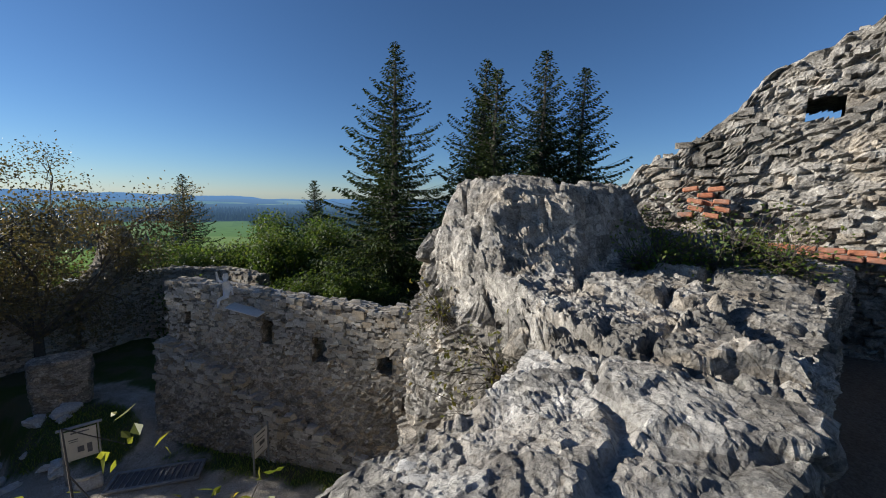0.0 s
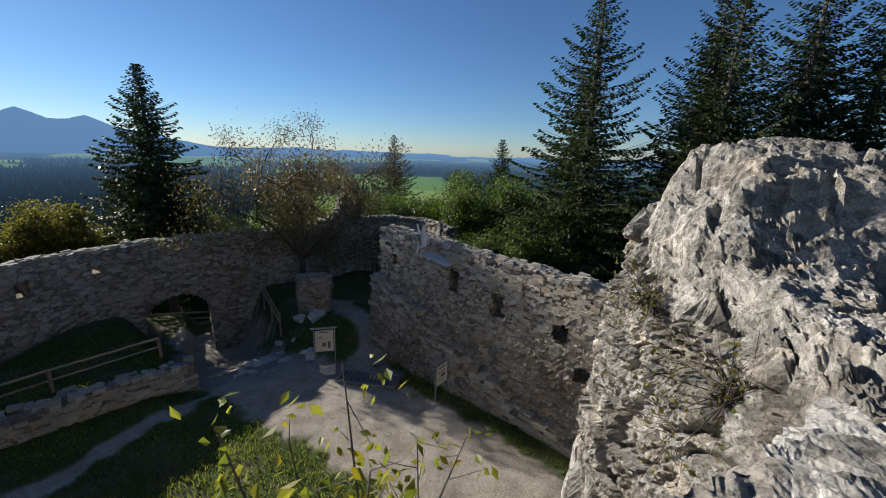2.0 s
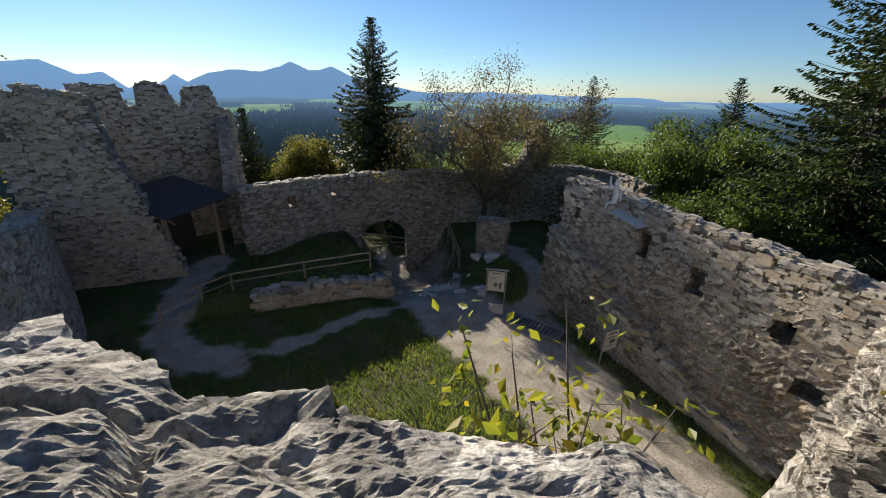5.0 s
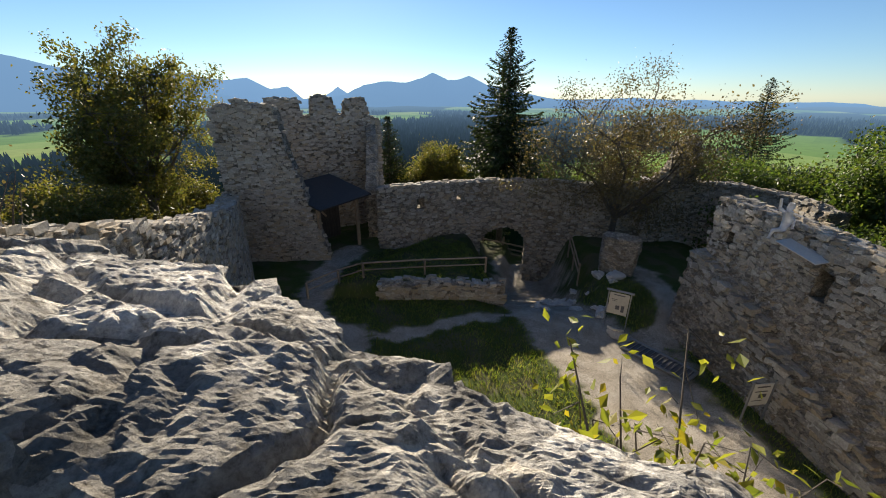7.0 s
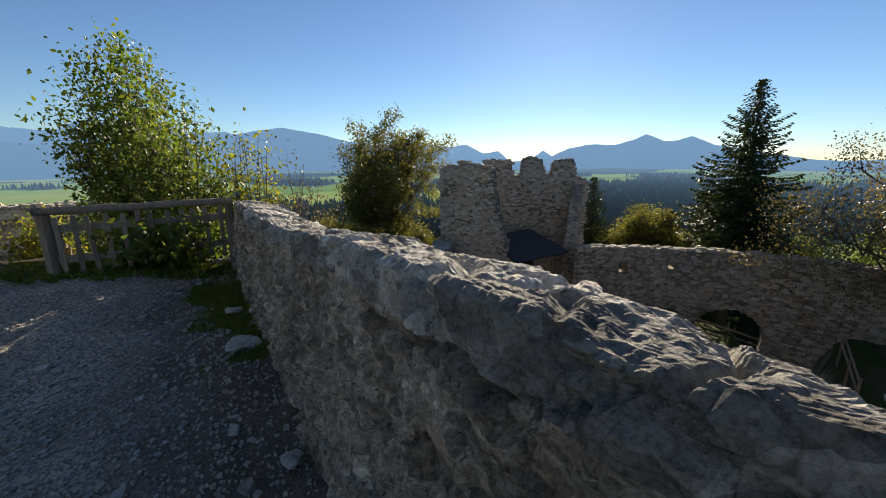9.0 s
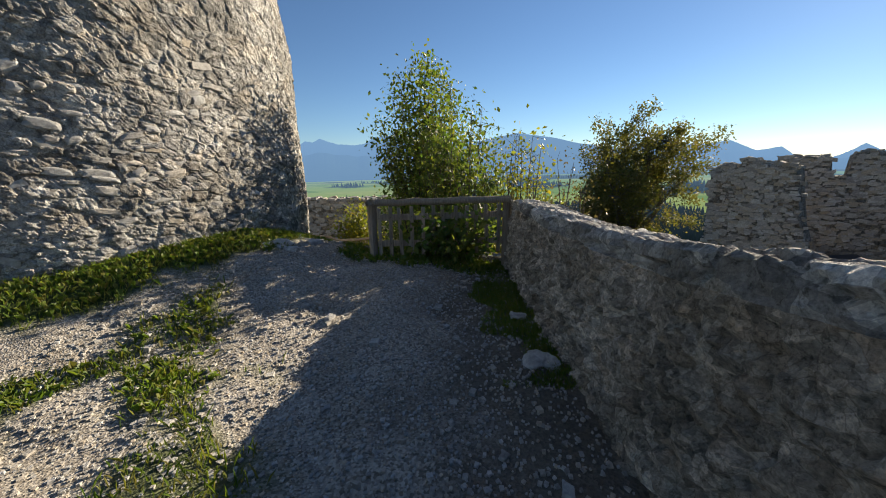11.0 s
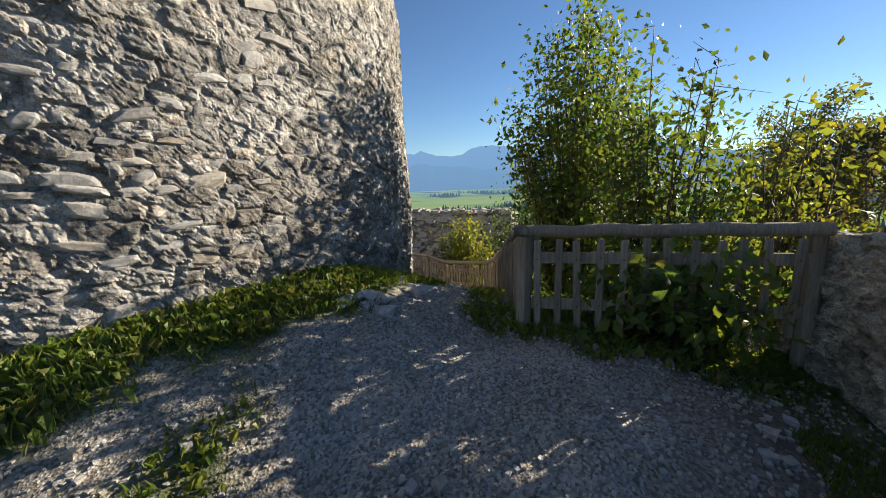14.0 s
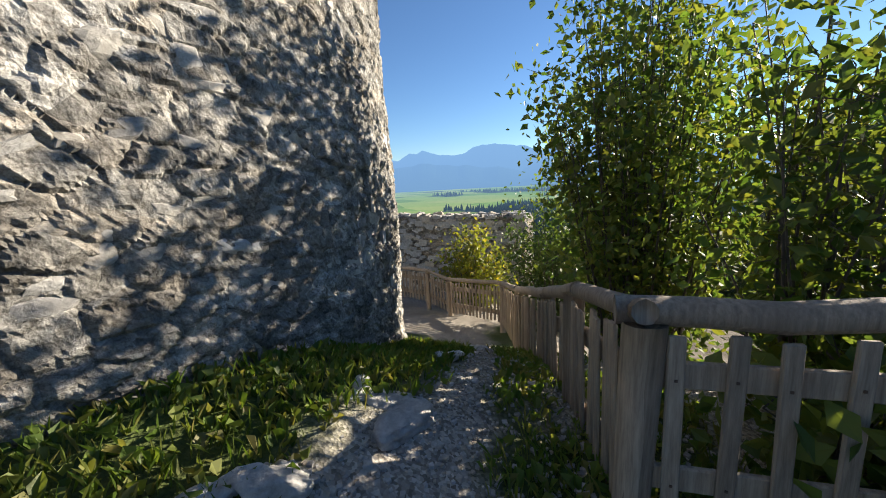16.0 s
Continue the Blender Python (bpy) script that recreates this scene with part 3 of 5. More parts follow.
def swept_wall(name, pts, thick, zb, mat, res=0.14, amp=0.10, stone=0.32, jag=0.14, holes=(), label="", batter=0.0, kind="structure", flat=0.5):
    """A rubble wall along its front face (front to the right of the way it runs), uneven on top, with openings
    through it: holes are (start, end, sill, head, arched)."""
    t, q, nrm = wall_line(pts, res)
    top = q[:, 2] + jag * fbm(np.stack([t * 1.4, t * 0, t * 0 + thick], -1), 4)
    zb_a = np.array([zb(x, y) for x, y in q[:, :2]]) if callable(zb) else np.full(len(t), float(zb))
    nv = max(6, int((top - zb_a).max() / res))
    nt_ = max(3, int(thick / res))
    f = np.linspace(0, 1, nv + 1)
    cols, outs, ishole = [], [], []
    for j in range(nv + 1):
        z = zb_a + (top - zb_a) * f[j]
        off = -batter * (top - z)
        cols.append(np.stack([q[:, 0] - nrm[:, 0] * off, q[:, 1] - nrm[:, 1] * off, z], -1))
        outs.append(np.concatenate([nrm, np.zeros((len(t), 1))], 1))
    for k in range(1, nt_):
        a = k / nt_
        crown = 0.06 * math.sin(a * math.pi)
        cols.append(np.stack([q[:, 0] - nrm[:, 0] * thick * a, q[:, 1] - nrm[:, 1] * thick * a, top + crown], -1))
        outs.append(np.tile([0, 0, 1.0], (len(t), 1)))
    for j in range(nv, -1, -1):
        z = zb_a + (top - zb_a) * f[j]
        cols.append(np.stack([q[:, 0] - nrm[:, 0] * thick, q[:, 1] - nrm[:, 1] * thick, z], -1))
        outs.append(np.concatenate([-nrm, np.zeros((len(t), 1))], 1))
    P, N = np.stack(cols, 1), np.stack(outs, 1)
    mid = P.copy()
    half = len(cols) // 2
    for m in range(len(cols)):
        o = len(cols) - 1 - m
        mid[:, m] = (P[:, m] + P[:, o]) / 2
    d2 = np.gradient(q[:, :2], axis=0)
    d2 /= np.linalg.norm(d2, axis=1)[:, None]
    e0 = np.concatenate([-d2[0], [0]])
    e1 = np.concatenate([d2[-1], [0]])
    P = np.concatenate([mid[:1], (mid[:1] + P[:1]) / 2, P, (mid[-1:] + P[-1:]) / 2, mid[-1:]])
    N = np.concatenate([np.tile(e0, (2, len(cols), 1)), N, np.tile(e1, (2, len(cols), 1))])
    D = rubble(P, stone, flat) - 0.5
    P = P + N * (amp * D)[..., None]
    F = grid_faces(len(P), len(cols))
    tt = np.concatenate([[t[0], t[0]], t, [t[-1], t[-1]]])
    fc = P.reshape(-1, 3)[F]
    zc = fc[..., 2].mean(1)
    sc = tt[F // len(cols)].mean(1)
    colc = (F % len(cols)).mean(1)
    face_side = (colc < nv + 0.1) | (colc > nv + nt_ - 0.1)
    keep = np.ones(len(F), bool)
    extra = []
    for s0, s1, z0, z1, arched in holes:
        inside = (sc > s0) & (sc < s1) & (zc > z0) & face_side
        if arched:
            r = (s1 - s0) / 2
            head = z1 - r * 0.75 + 0.75 * np.sqrt(np.clip(r * r - (sc - (s0 + s1) / 2) ** 2, 0, None))
            inside &= zc < head
            a = np.linspace(0, math.pi, 11)
            ring = [(s1 + 0.1, z0)] + [((s0 + s1) / 2 + (r + 0.1) * math.cos(x), z1 - r * 0.75 + 0.75 * (r + 0.1) * math.sin(x)) for x in a] + [(s0 - 0.1, z0)]
        else:
            inside &= zc < z1
            ring = [(s0 - 0.05, z0 - 0.05), (s1 + 0.05, z0 - 0.05), (s1 + 0.05, z1 + 0.05), (s0 - 0.05, z1 + 0.05), (s0 - 0.05, z0 - 0.05)]
        keep &= ~inside
        rg = []
        for (sa, za), (sb, zb2) in zip(ring[:-1], ring[1:]):
            k = max(1, int(math.hypot(sb - sa, zb2 - za) / 0.2))
            rg += [(sa + (sb - sa) * i / k, za + (zb2 - za) * i / k) for i in range(k)]
        rg.append(ring[-1])
        steps = max(3, int(thick / 0.2))
        vv = []
        for i in range(steps + 1):
            o = 0.03 + (thick - 0.06) * i / steps
            for s, z in rg:
                x, y = np.interp(s, t, q[:, 0]), np.interp(s, t, q[:, 1])
                nx, ny = np.interp(s, t, nrm[:, 0]), np.interp(s, t, nrm[:, 1])
                vv.append((x - nx * o, y - ny * o, z))
        vv = np.array(vv)
        vv += 0.05 * np.stack([fbm(vv * 3), fbm(vv * 3 + 7), fbm(vv * 3 + 13)], -1)
        extra.append((vv, grid_faces(steps + 1, len(rg)).tolist()))
    V, FF = join([(P.reshape(-1, 3), F[keep].tolist())] + extra)
    ob = thing(name, label, "wall", kind=kind, data=mesh_of(name, V, FF, mat))
    return ob, (t, q, nrm, top, zb_a)


def stone_template(seed, flat=0.6):
    rng = np.random.RandomState(seed)
    bm = bmesh.new()
    bmesh.ops.create_icosphere(bm, subdivisions=2, radius=1)
    for v in bm.verts:
        c = v.co
        k = 1 / max(abs(c.x), abs(c.y), abs(c.z)) ** 0.85
        v.co = Vector((c.x * k, c.y * k, c.z * k))
    for _ in range(4):
        n = Vector(rng.randn(3)).normalized()
        dd = 0.8 + 0.35 * rng.rand()
        for v in bm.verts:
            e = v.co.dot(n) - dd
            if e > 0:
                v.co -= n * e * 0.9
    for v in bm.verts:
        v.co *= 1 + 0.06 * rng.randn()
    V = np.array([v.co[:] for v in bm.verts])
    F = [[v.index for v in f.verts] for f in bm.faces]
    bm.free()
    return V / np.abs(V).max(0), F


TEMPLATES = [stone_template(s) for s in range(10)]


def low_template(seed):
    rng = np.random.RandomState(seed)
    V = np.array([(x, y, z) for x in (-1, 1) for y in (-1, 1) for z in (-1, 1)], float)
    V = V * (0.75 + 0.35 * rng.rand(8, 3))
    V[:, :] += 0.08 * rng.randn(8, 3)
    F = [[0, 1, 3, 2], [4, 6, 7, 5], [0, 4, 5, 1], [2, 3, 7, 6], [0, 2, 6, 4], [1, 5, 7, 3]]
    return V, F


LOW = [low_template(s) for s in range(12)]


def stone_field(places, sizes, frames, rng, templ):
    V, F, b = [], [], 0
    for p, s, (u, n, w) in zip(places, sizes, frames):
        tv, tf = templ[rng.randint(len(templ))]
        a = rng.randn() * 0.12
        u2 = u * math.cos(a) + w * math.sin(a)
        w2 = w * math.cos(a) - u * math.sin(a)
        V.append(p + tv[:, :1] * s[0] * u2 + tv[:, 1:2] * s[1] * n + tv[:, 2:] * s[2] * w2)
        F += [[i + b for i in q] for q in tf]
        b += len(tv)
    return np.concatenate(V), F


def wall_stones(ob, info, count, seed, mat=None, size=(0.15, 0.05, 0.075), side=1, thick=0, holes=(), s_range=None, on_top=0.15):
    t, q, nrm, top, zb = info
    rng = np.random.RandomState(seed)
    pl, sz, fr = [], [], []
    lo, hi = s_range or (t[0], t[-1])
    while len(pl) < count:
        s = rng.uniform(lo, hi)
        zt, z0 = np.interp(s, t, top), np.interp(s, t, zb)
        cap = rng.rand() < on_top
        z = zt + rng.uniform(-0.02, 0.08) if cap else rng.uniform(z0, zt - 0.1)
        if any(a - 0.08 < s < b + 0.08 and c - 0.08 < z < d + 0.05 for a, b, c, d, _ in holes):
            continue
        n = np.array([np.interp(s, t, nrm[:, 0]), np.interp(s, t, nrm[:, 1]), 0])
        off = rng.uniform(0, 0.9) if cap else -0.01
        p = np.array([np.interp(s, t, q[:, 0]), np.interp(s, t, q[:, 1]), z]) - n * (off if side > 0 else thick)
        k = rng.uniform(0.55, 1.5)
        pl.append(p)
        sz.append((size[0] * k, size[1] * rng.uniform(0.7, 1.3) * (2 if cap else 1), size[2] * k * rng.uniform(0.7, 1.2)))
        fr.append((np.array([n[1], -n[0], 0]), n * side, np.array([0, 0, 1.0])))
    V, F = stone_field(pl, sz, fr, rng, LOW)
    part("rubble", mesh_of("rubble", V, F, mat or RUIN_STONE), ob, "small grey and brown rubble stones", kind="stuff")


# wall with windows along one side of the courtyard (front faces the yard)
HOLES_R = [(9.95, 10.6, -4.75, -4.1, False), (10.95, 11.75, -6.05, -5.5, False), (7.2, 7.8, -4.65, -3.7, False), (4.8, 5.4, -4.2, -3.2, False), (0.9, 1.3, -3.75, -3.2, False)]
RX = [(3.0, 21.3, -2.05), (4.8, 18.8, -2.15), (7.8, 14.65, -2.4), (10.56, 10.8, -2.45), (13.2, 7.2, -2.2)]
wall_r, info_r = swept_wall("wall_east", RX, 1.1, -9.4, RUIN_WALL, 0.13, 0.13, 0.34, 0.12, HOLES_R, "tall ruined rubble wall with small square window openings", batter=0.03)
wall_stones(wall_r, info_r, 5200, 5, holes=HOLES_R)


# wall with the gate arch and its bend round the far end of the yard
LX = [(-16.4, 20.6, -4.05), (-14.9, 22.1, -4.0), (-12.9, 25.0, -4.0), (-9.7, 27.9, -3.95), (-6.0, 29.7, -4.0), (-2.3, 31.0, -4.0), (1.2, 33.2, -3.8), (4.2, 33.6, -3.6), (7.0, 32.0, -3.7), (8.5, 29.5, -3.9)]
_s = np.concatenate([[0], np.cumsum([math.dist(a[:2], b[:2]) for a, b in zip(LX[:-1], LX[1:])])])
GATE_S = float(_s[3]) - 0.2
HOLES_L = [(GATE_S - 1.75, GATE_S + 1.75, -13.5, -7.65, True), (2.9, 3.4, -5.6, -4.9, False), (6.0, 6.3, -5.2, -4.9, False), (1.6, 1.85, -5.4, -5.15, False)]
wall_l, info_l = swept_wall("wall_north", LX, 1.3, -13.5, RUIN_WALL, 0.18, 0.11, 0.34, 0.08, HOLES_L, "long dark rubble wall with a round gate arch")
wall_stones(wall_l, info_l, 4200, 6, holes=HOLES_L)

pier, info_p = swept_wall("wall_pier", [(-0.6, 31.5, -3.8), (0.5, 32.1, -2.7), (0.9, 32.4, -1.4), (1.0, 32.5, -0.7), (1.6, 32.9, -0.4), (2.0, 33.1, -0.7), (2.2, 33.2, -3.2)], 0.9, -9.4, RUIN_WALL, 0.14, 0.12, 0.3, 0.16, (), "broken upright fin of rubble masonry at the bend of the wall")
wall_stones(pier, info_p, 500, 26, on_top=0.05)
foot, info_ft = swept_wall("wall_footing", [(2.4, 21.2, -4.5), (4.35, 18.45, -5.6), (5.9, 16.4, -6.7), (7.9, 13.7, -8.1), (9.4, 11.6, -8.7)], 0.9, -9.4, RUIN_WALL, 0.11, 0.16, 0.36, 0.22, (), "stepped rubble footing along the windowed wall", batter=0.06)
wall_stones(foot, info_ft, 900, 27, size=(0.17, 0.08, 0.09), on_top=0.35)

# wall running from the parapet down to the gate tower
WX = [(-6.2, 1.55, 0.35), (-8.6, 4.0, -0.75), (-11.5, 6.6, -1.8), (-14.5, 9.3, -2.6), (-17.8, 11.6, -3.3), (-21.9, 13.9, -3.9)]
wall_w, info_w = swept_wall("wall_west", WX, 1.2, -9.4, RUIN_WALL, 0.16, 0.14, 0.36, 0.12, (), "broken rubble wall sloping down to the gate tower")
wall_stones(wall_w, info_w, 3600, 7)

# ---- gate tower with battlements ----
TA, TB = np.array([-22.0, 13.7]), np.array([-17.2, 22.5])
TU = (TB - TA) / np.linalg.norm(TB - TA)
TN = np.array([TU[1], -TU[0]])


def tower_pt(s, back, z):
    p = TA + TU * s - TN * back
    return (float(p[0]), float(p[1]), z)


def stepped(profile, back, z_scale=0.0):
    return [tower_pt(s, back, z) for s, z in profile]


FRONT = [(-0.3, 1.25), (0.6, 1.45), (0.9, 1.2), (1.2, 1.75), (2.0, 1.45), (3.3, 1.3), (3.45, 0.4), (3.75, -1.5), (4.0, -2.2), (4.5, -4.0), (5.1, -6.3), (5.6, -8.3)]
front_l, info_t = swept_wall("wall_tower_front", [(-22.0 + 0.79 * a, 13.5 + 0.613 * a, z) for a, z in FRONT], 1.1, -9.4, RUIN_WALL, 0.12, 0.12, 0.34, 0.10, (), "tower front wall broken off in a stepped slope")
wall_stones(front_l, info_t, 2200, 8, on_top=0.05)
BACK = [(3.0, 1.7), (4.6, 1.72), (5.3, 1.72), (5.35, 0.6), (6.1, 0.55), (6.15, 1.75), (6.5, 1.95), (7.7, 1.8), (7.75, 1.72), (7.8, 0.6), (8.6, 0.6), (8.65, 1.7), (9.6, 1.8), (10.3, 1.72), (10.35, 0.5), (11.0, 0.3), (11.4, 0.1)]
back_w, info_b = swept_wall("wall_tower_back", stepped(BACK, 4.2), 0.9, -9.4, RUIN_WALL, 0.13, 0.09, 0.3, 0.03, (), "tower wall crowned with square battlements")
wall_stones(back_w, info_b, 2600, 9, on_top=0.03)
side_w, info_s = swept_wall("wall_tower_side", [tower_pt(11.1, 4.8, 0.2), tower_pt(10.4, 2.4, -1.2), tower_pt(9.4, 0.4, -4.6)][::-1], 0.8, -9.4, RUIN_WALL, 0.16, 0.1, 0.32, 0.08, (), "tower side wall leaning against the long wall")
left_w, _i = swept_wall("wall_tower_end", [tower_pt(0.2, -0.1, 1.25), tower_pt(0.0, 4.6, 1.35)][::-1], 0.9, -9.4, RUIN_WALL, 0.2, 0.1, 0.34, 0.1, (), "outer end wall of the gate tower")

# ---- lean-to shelter in front of the tower ----
ROOF = flat_mat("tar_roofing", (0.035, 0.035, 0.038), 0.8)
shelter = thing("shelter", "wooden lean-to shelter with a dark flat roof against the tower", "shelter", at=(-18.0, 18.45, -8.35))
RM = Matrix.Rotation(radians(88), 4, "Z")
part("roof", from_bm("roof", box_bm(4.5, 4.4, 0.12, 0.02), ROOF), shelter, "sagging dark roofing felt", RM @ pose(0.1, 1.3, 4.2, 12, -3, 0))
for x, y in ((-1.65, 0.0), (1.65, 0.0)):
    part("post", from_bm("post", box_bm(0.2, 0.2, 3.65, 0.015, (0, 0, 1.825)), WOOD), shelter, m=RM @ pose(x, y, 0))
    part("brace", from_bm("brace", box_bm(0.1, 0.1, 1.0, 0.01, (0, 0, 0.5)), WOOD), shelter, m=RM @ pose(x - 0.6 * (1 if x > 0 else -1), y, 2.9, 0, 40 if x > 0 else -40, 0))
part("beam", from_bm("beam", box_bm(4.3, 0.18, 0.2, 0.015), WOOD), shelter, m=RM @ pose(0.1, 0.0, 3.72))
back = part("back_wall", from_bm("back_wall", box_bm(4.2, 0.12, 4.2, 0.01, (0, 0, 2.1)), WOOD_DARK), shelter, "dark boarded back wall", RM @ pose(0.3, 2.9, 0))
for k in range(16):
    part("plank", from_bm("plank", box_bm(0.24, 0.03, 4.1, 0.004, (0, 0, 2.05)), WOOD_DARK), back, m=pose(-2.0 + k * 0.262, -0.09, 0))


# ---- parapet ----
def inner_y(x):
    return np.interp(x, [-6.4, 2.0, 3.0, 6.5], [0.576, 1.25, 1.16, 1.30]) + 0.33 * np.exp(-((x - 1.65) / 0.42) ** 2)


def para_top(x):
    return np.interp(x, [-6.4, -5.6, -4, -2, -0.6, 0.8, 1.1, 1.5, 1.9, 3.0, 6.4], [1.10, 1.17, 1.16, 1.24, 1.42, 1.49, 1.44, 1.40, 1.33, 1.28, 1.26])


def outer_y(x):
    return np.interp(x, [-6.4, -2, -1.2, -0.6, 0.16, 0.77, 1.1, 1.25, 1.5, 1.66, 1.84, 2.2, 2.5, 2.95, 3.4], [1.30, 1.54, 1.63, 1.73, 1.84, 1.77, 1.82, 1.85, 1.88, 1.96, 1.89, 1.96, 1.97, 2.08, 2.2])


_px = np.concatenate([np.arange(-6.45, -1.6, 0.045), np.arange(-1.6, 0.2, 0.022), np.arange(0.2, 3.3, 0.013)])
_cols, _nrm, _amp = [], [], []
_g = np.array([terrace_z(x, inner_y(x)) - 0.3 for x in _px])
_top = para_top(_px)
for f in np.linspace(0, 1, 60):
    z = _g + (_top - _g) * f
    bat = np.interp(_px, [1.8, 2.8], [0.16, 0.02]) * (1 - f) ** 1.5
    _cols.append(np.stack([_px, inner_y(_px) - bat + 0.05 * f ** 6, z + 0.06 * f ** 6], -1))
    _nrm.append((0, -1.0, 0.15))
    _amp.append(0.13 - 0.04 * f ** 8)
for f in np.linspace(0, 1, 64)[1:-1]:
    _cols.append(np.stack([_px, inner_y(_px) + 0.05 + (outer_y(_px) - inner_y(_px) - 0.05) * f, _top + 0.03 * math.sin(f * math.pi) + 0.07 - 0.14 * f], -1))
    _nrm.append((0, -0.25 + 0.5 * f, 1.0))
    _amp.append(0.068)
for f in np.concatenate([np.linspace(0, 0.1, 40), np.linspace(0.1, 1, 60)[1:]]):
    z = (_top - 0.07) * (1 - f) + -9.5 * f
    _cols.append(np.stack([_px, outer_y(_px) + 0.5 * f, z], -1))
    _nrm.append((0, 1.0, 0.2))
    _amp.append(0.13)
_P, _Nn, _A = np.stack(_cols, 1), np.array(_nrm), np.array(_amp)
_Nn /= np.linalg.norm(_Nn, axis=1)[:, None]
_mix_f = np.clip(((_P[..., 2] - _g[:, None]) / (_top - _g)[:, None] - 0.72) / 0.25, 0, 1)
_mix_f[:, 60:] = 1
_rel = (0.65 * rubble(_P, 0.19, 0.75) + 0.35 * rocky(_P, 0.22) - 0.45) * (1 - _mix_f) * 0.9 + (1.15 * (rocky(_P, 0.62) - 0.5) + 0.13 * (rocky(_P + 5.0, 0.2) - 0.5)) * _mix_f
_P = _P + _Nn[None] * (_A[None] * _rel)[..., None]
parapet = thing("wall_parapet", "waist-high parapet of crumbling masonry topped with broken grey limestone", "wall", kind="structure")
_np, _nc = _P.shape[:2]
_F = grid_faces(_np, _nc)
_fcol = (_F % _nc).max(1)
_face = _fcol < 55
for nm, sel, mt, lb in (("wall_face", _face, PARAPET_FACE, "plaster and rubble on the terrace side"), ("rock_crown", ~_face, LIMESTONE, "broken grey limestone along the top and outer face")):
    part(nm, mesh_of(nm, _P.reshape(-1, 3), _F[sel], mt), parapet, lb)
_e = _P[0]
part("wall_end", mesh_of("wall_end", np.concatenate([_e, _e.mean(0)[None]]), [[k, k + 1, len(_e)] for k in range(len(_e) - 1)], PARAPET_FACE, True), parapet, "rough end of the parapet by the fence")


def boulder_mesh(name, seed, dims, mat, detail=3, rough=0.05):
    rng = np.random.RandomState(seed)
    bm = bmesh.new()
    bmesh.ops.create_icosphere(bm, subdivisions=detail, radius=1)
    V = np.array([v.co[:] for v in bm.verts])
    V = V / (np.abs(V).max(1) ** 0.55)[:, None]
    for _ in range(9):
        n = rng.randn(3)
        n /= np.linalg.norm(n)
        d = rng.uniform(0.55, 0.95)
        e = V @ n - d
        V = V - np.where(e > 0, e, 0)[:, None] * n * 0.95
    V = V * np.array(dims)
    N = V / (np.linalg.norm(V, axis=1)[:, None] + 1e-6)
    q = V * 5.0 + seed * 3.1
    layers = np.abs(fbm(np.stack([q[:, 0] * 0.5, q[:, 1] * 0.5, q[:, 2] * 3.0], -1), 3))
    V = V + N * (rough * fbm(q, 5) - rough * 0.8 * layers + 0.4 * rough * fbm(q * 4, 3))[:, None]
    F = [[v.index for v in f.verts] for f in bm.faces]
    bm.free()
    return mesh_of(name, V, F, mat, True)


BOULDERS = [boulder_mesh("rock", s, d, ROCK, 4) for s, d in enumerate([(0.30, 0.22, 0.15), (0.24, 0.24, 0.12), (0.34, 0.20, 0.12), (0.20, 0.17, 0.14), (0.27, 0.20, 0.18), (0.38, 0.26, 0.11)])]
_rng = np.random.RandomState(4)
for x in np.arange(-5.8, 2.6, 0.34):
    off = _rng.uniform(0.2, 0.85)
    k = _rng.uniform(0.5, 0.85)
    xx = x + _rng.uniform(-0.1, 0.1)
    yy = inner_y(xx) + 0.05 + off * (outer_y(xx) - inner_y(xx) - 0.1)
    if -0.4 < xx < 2.4:
        k *= 0.45
    part("rock", BOULDERS[_rng.randint(6)], parapet, m=pose(xx, yy, float(para_top(xx)) - 0.05 * k - 0.05 * off, _rng.uniform(-14, 14), _rng.uniform(-14, 14), _rng.uniform(-30, 30)) @ Matrix.Diagonal((k, k, k * 0.8, 1)))

# boulders lying at the foot of the parapet
for x, y, k, rz in ((-2.8, 0.55, 0.7, 20), (-0.9, 0.78, 0.3, 70), (-3.9, 0.45, 0.45, 140)):
    b = new("boulder", BOULDERS[1])
    b.matrix_world = pose(x, y, float(terrace_z(x, y)) + 0.03, 0, 0, rz) @ Matrix.Diagonal((k, k, k, 1))
    tagged(b, "grey boulder half sunk at the foot of the parapet", "rock", "boulders by the parapet")


for k in range(16):
    x, y = (_rng.uniform(-6.5, -5.3), _rng.uniform(-3.35, -2.85)) if k < 9 else (_rng.uniform(-8.6, -6.6), _rng.uniform(-3.2, -2.5))
    s = _rng.uniform(0.35, 0.75)
    b = new("boulder", BOULDERS[k % 6])
    b.matrix_world = pose(x, y, float(terrace_z(x, y)) - 0.03 * s, _rng.uniform(-10, 10), _rng.uniform(-10, 10), _rng.uniform(0, 360)) @ Matrix.Diagonal((s, s, s * (0.9 if k < 9 else 0.45), 1))
    tagged(b, "grey rock breaking through the path below the keep", "rock", "rocks in the path")


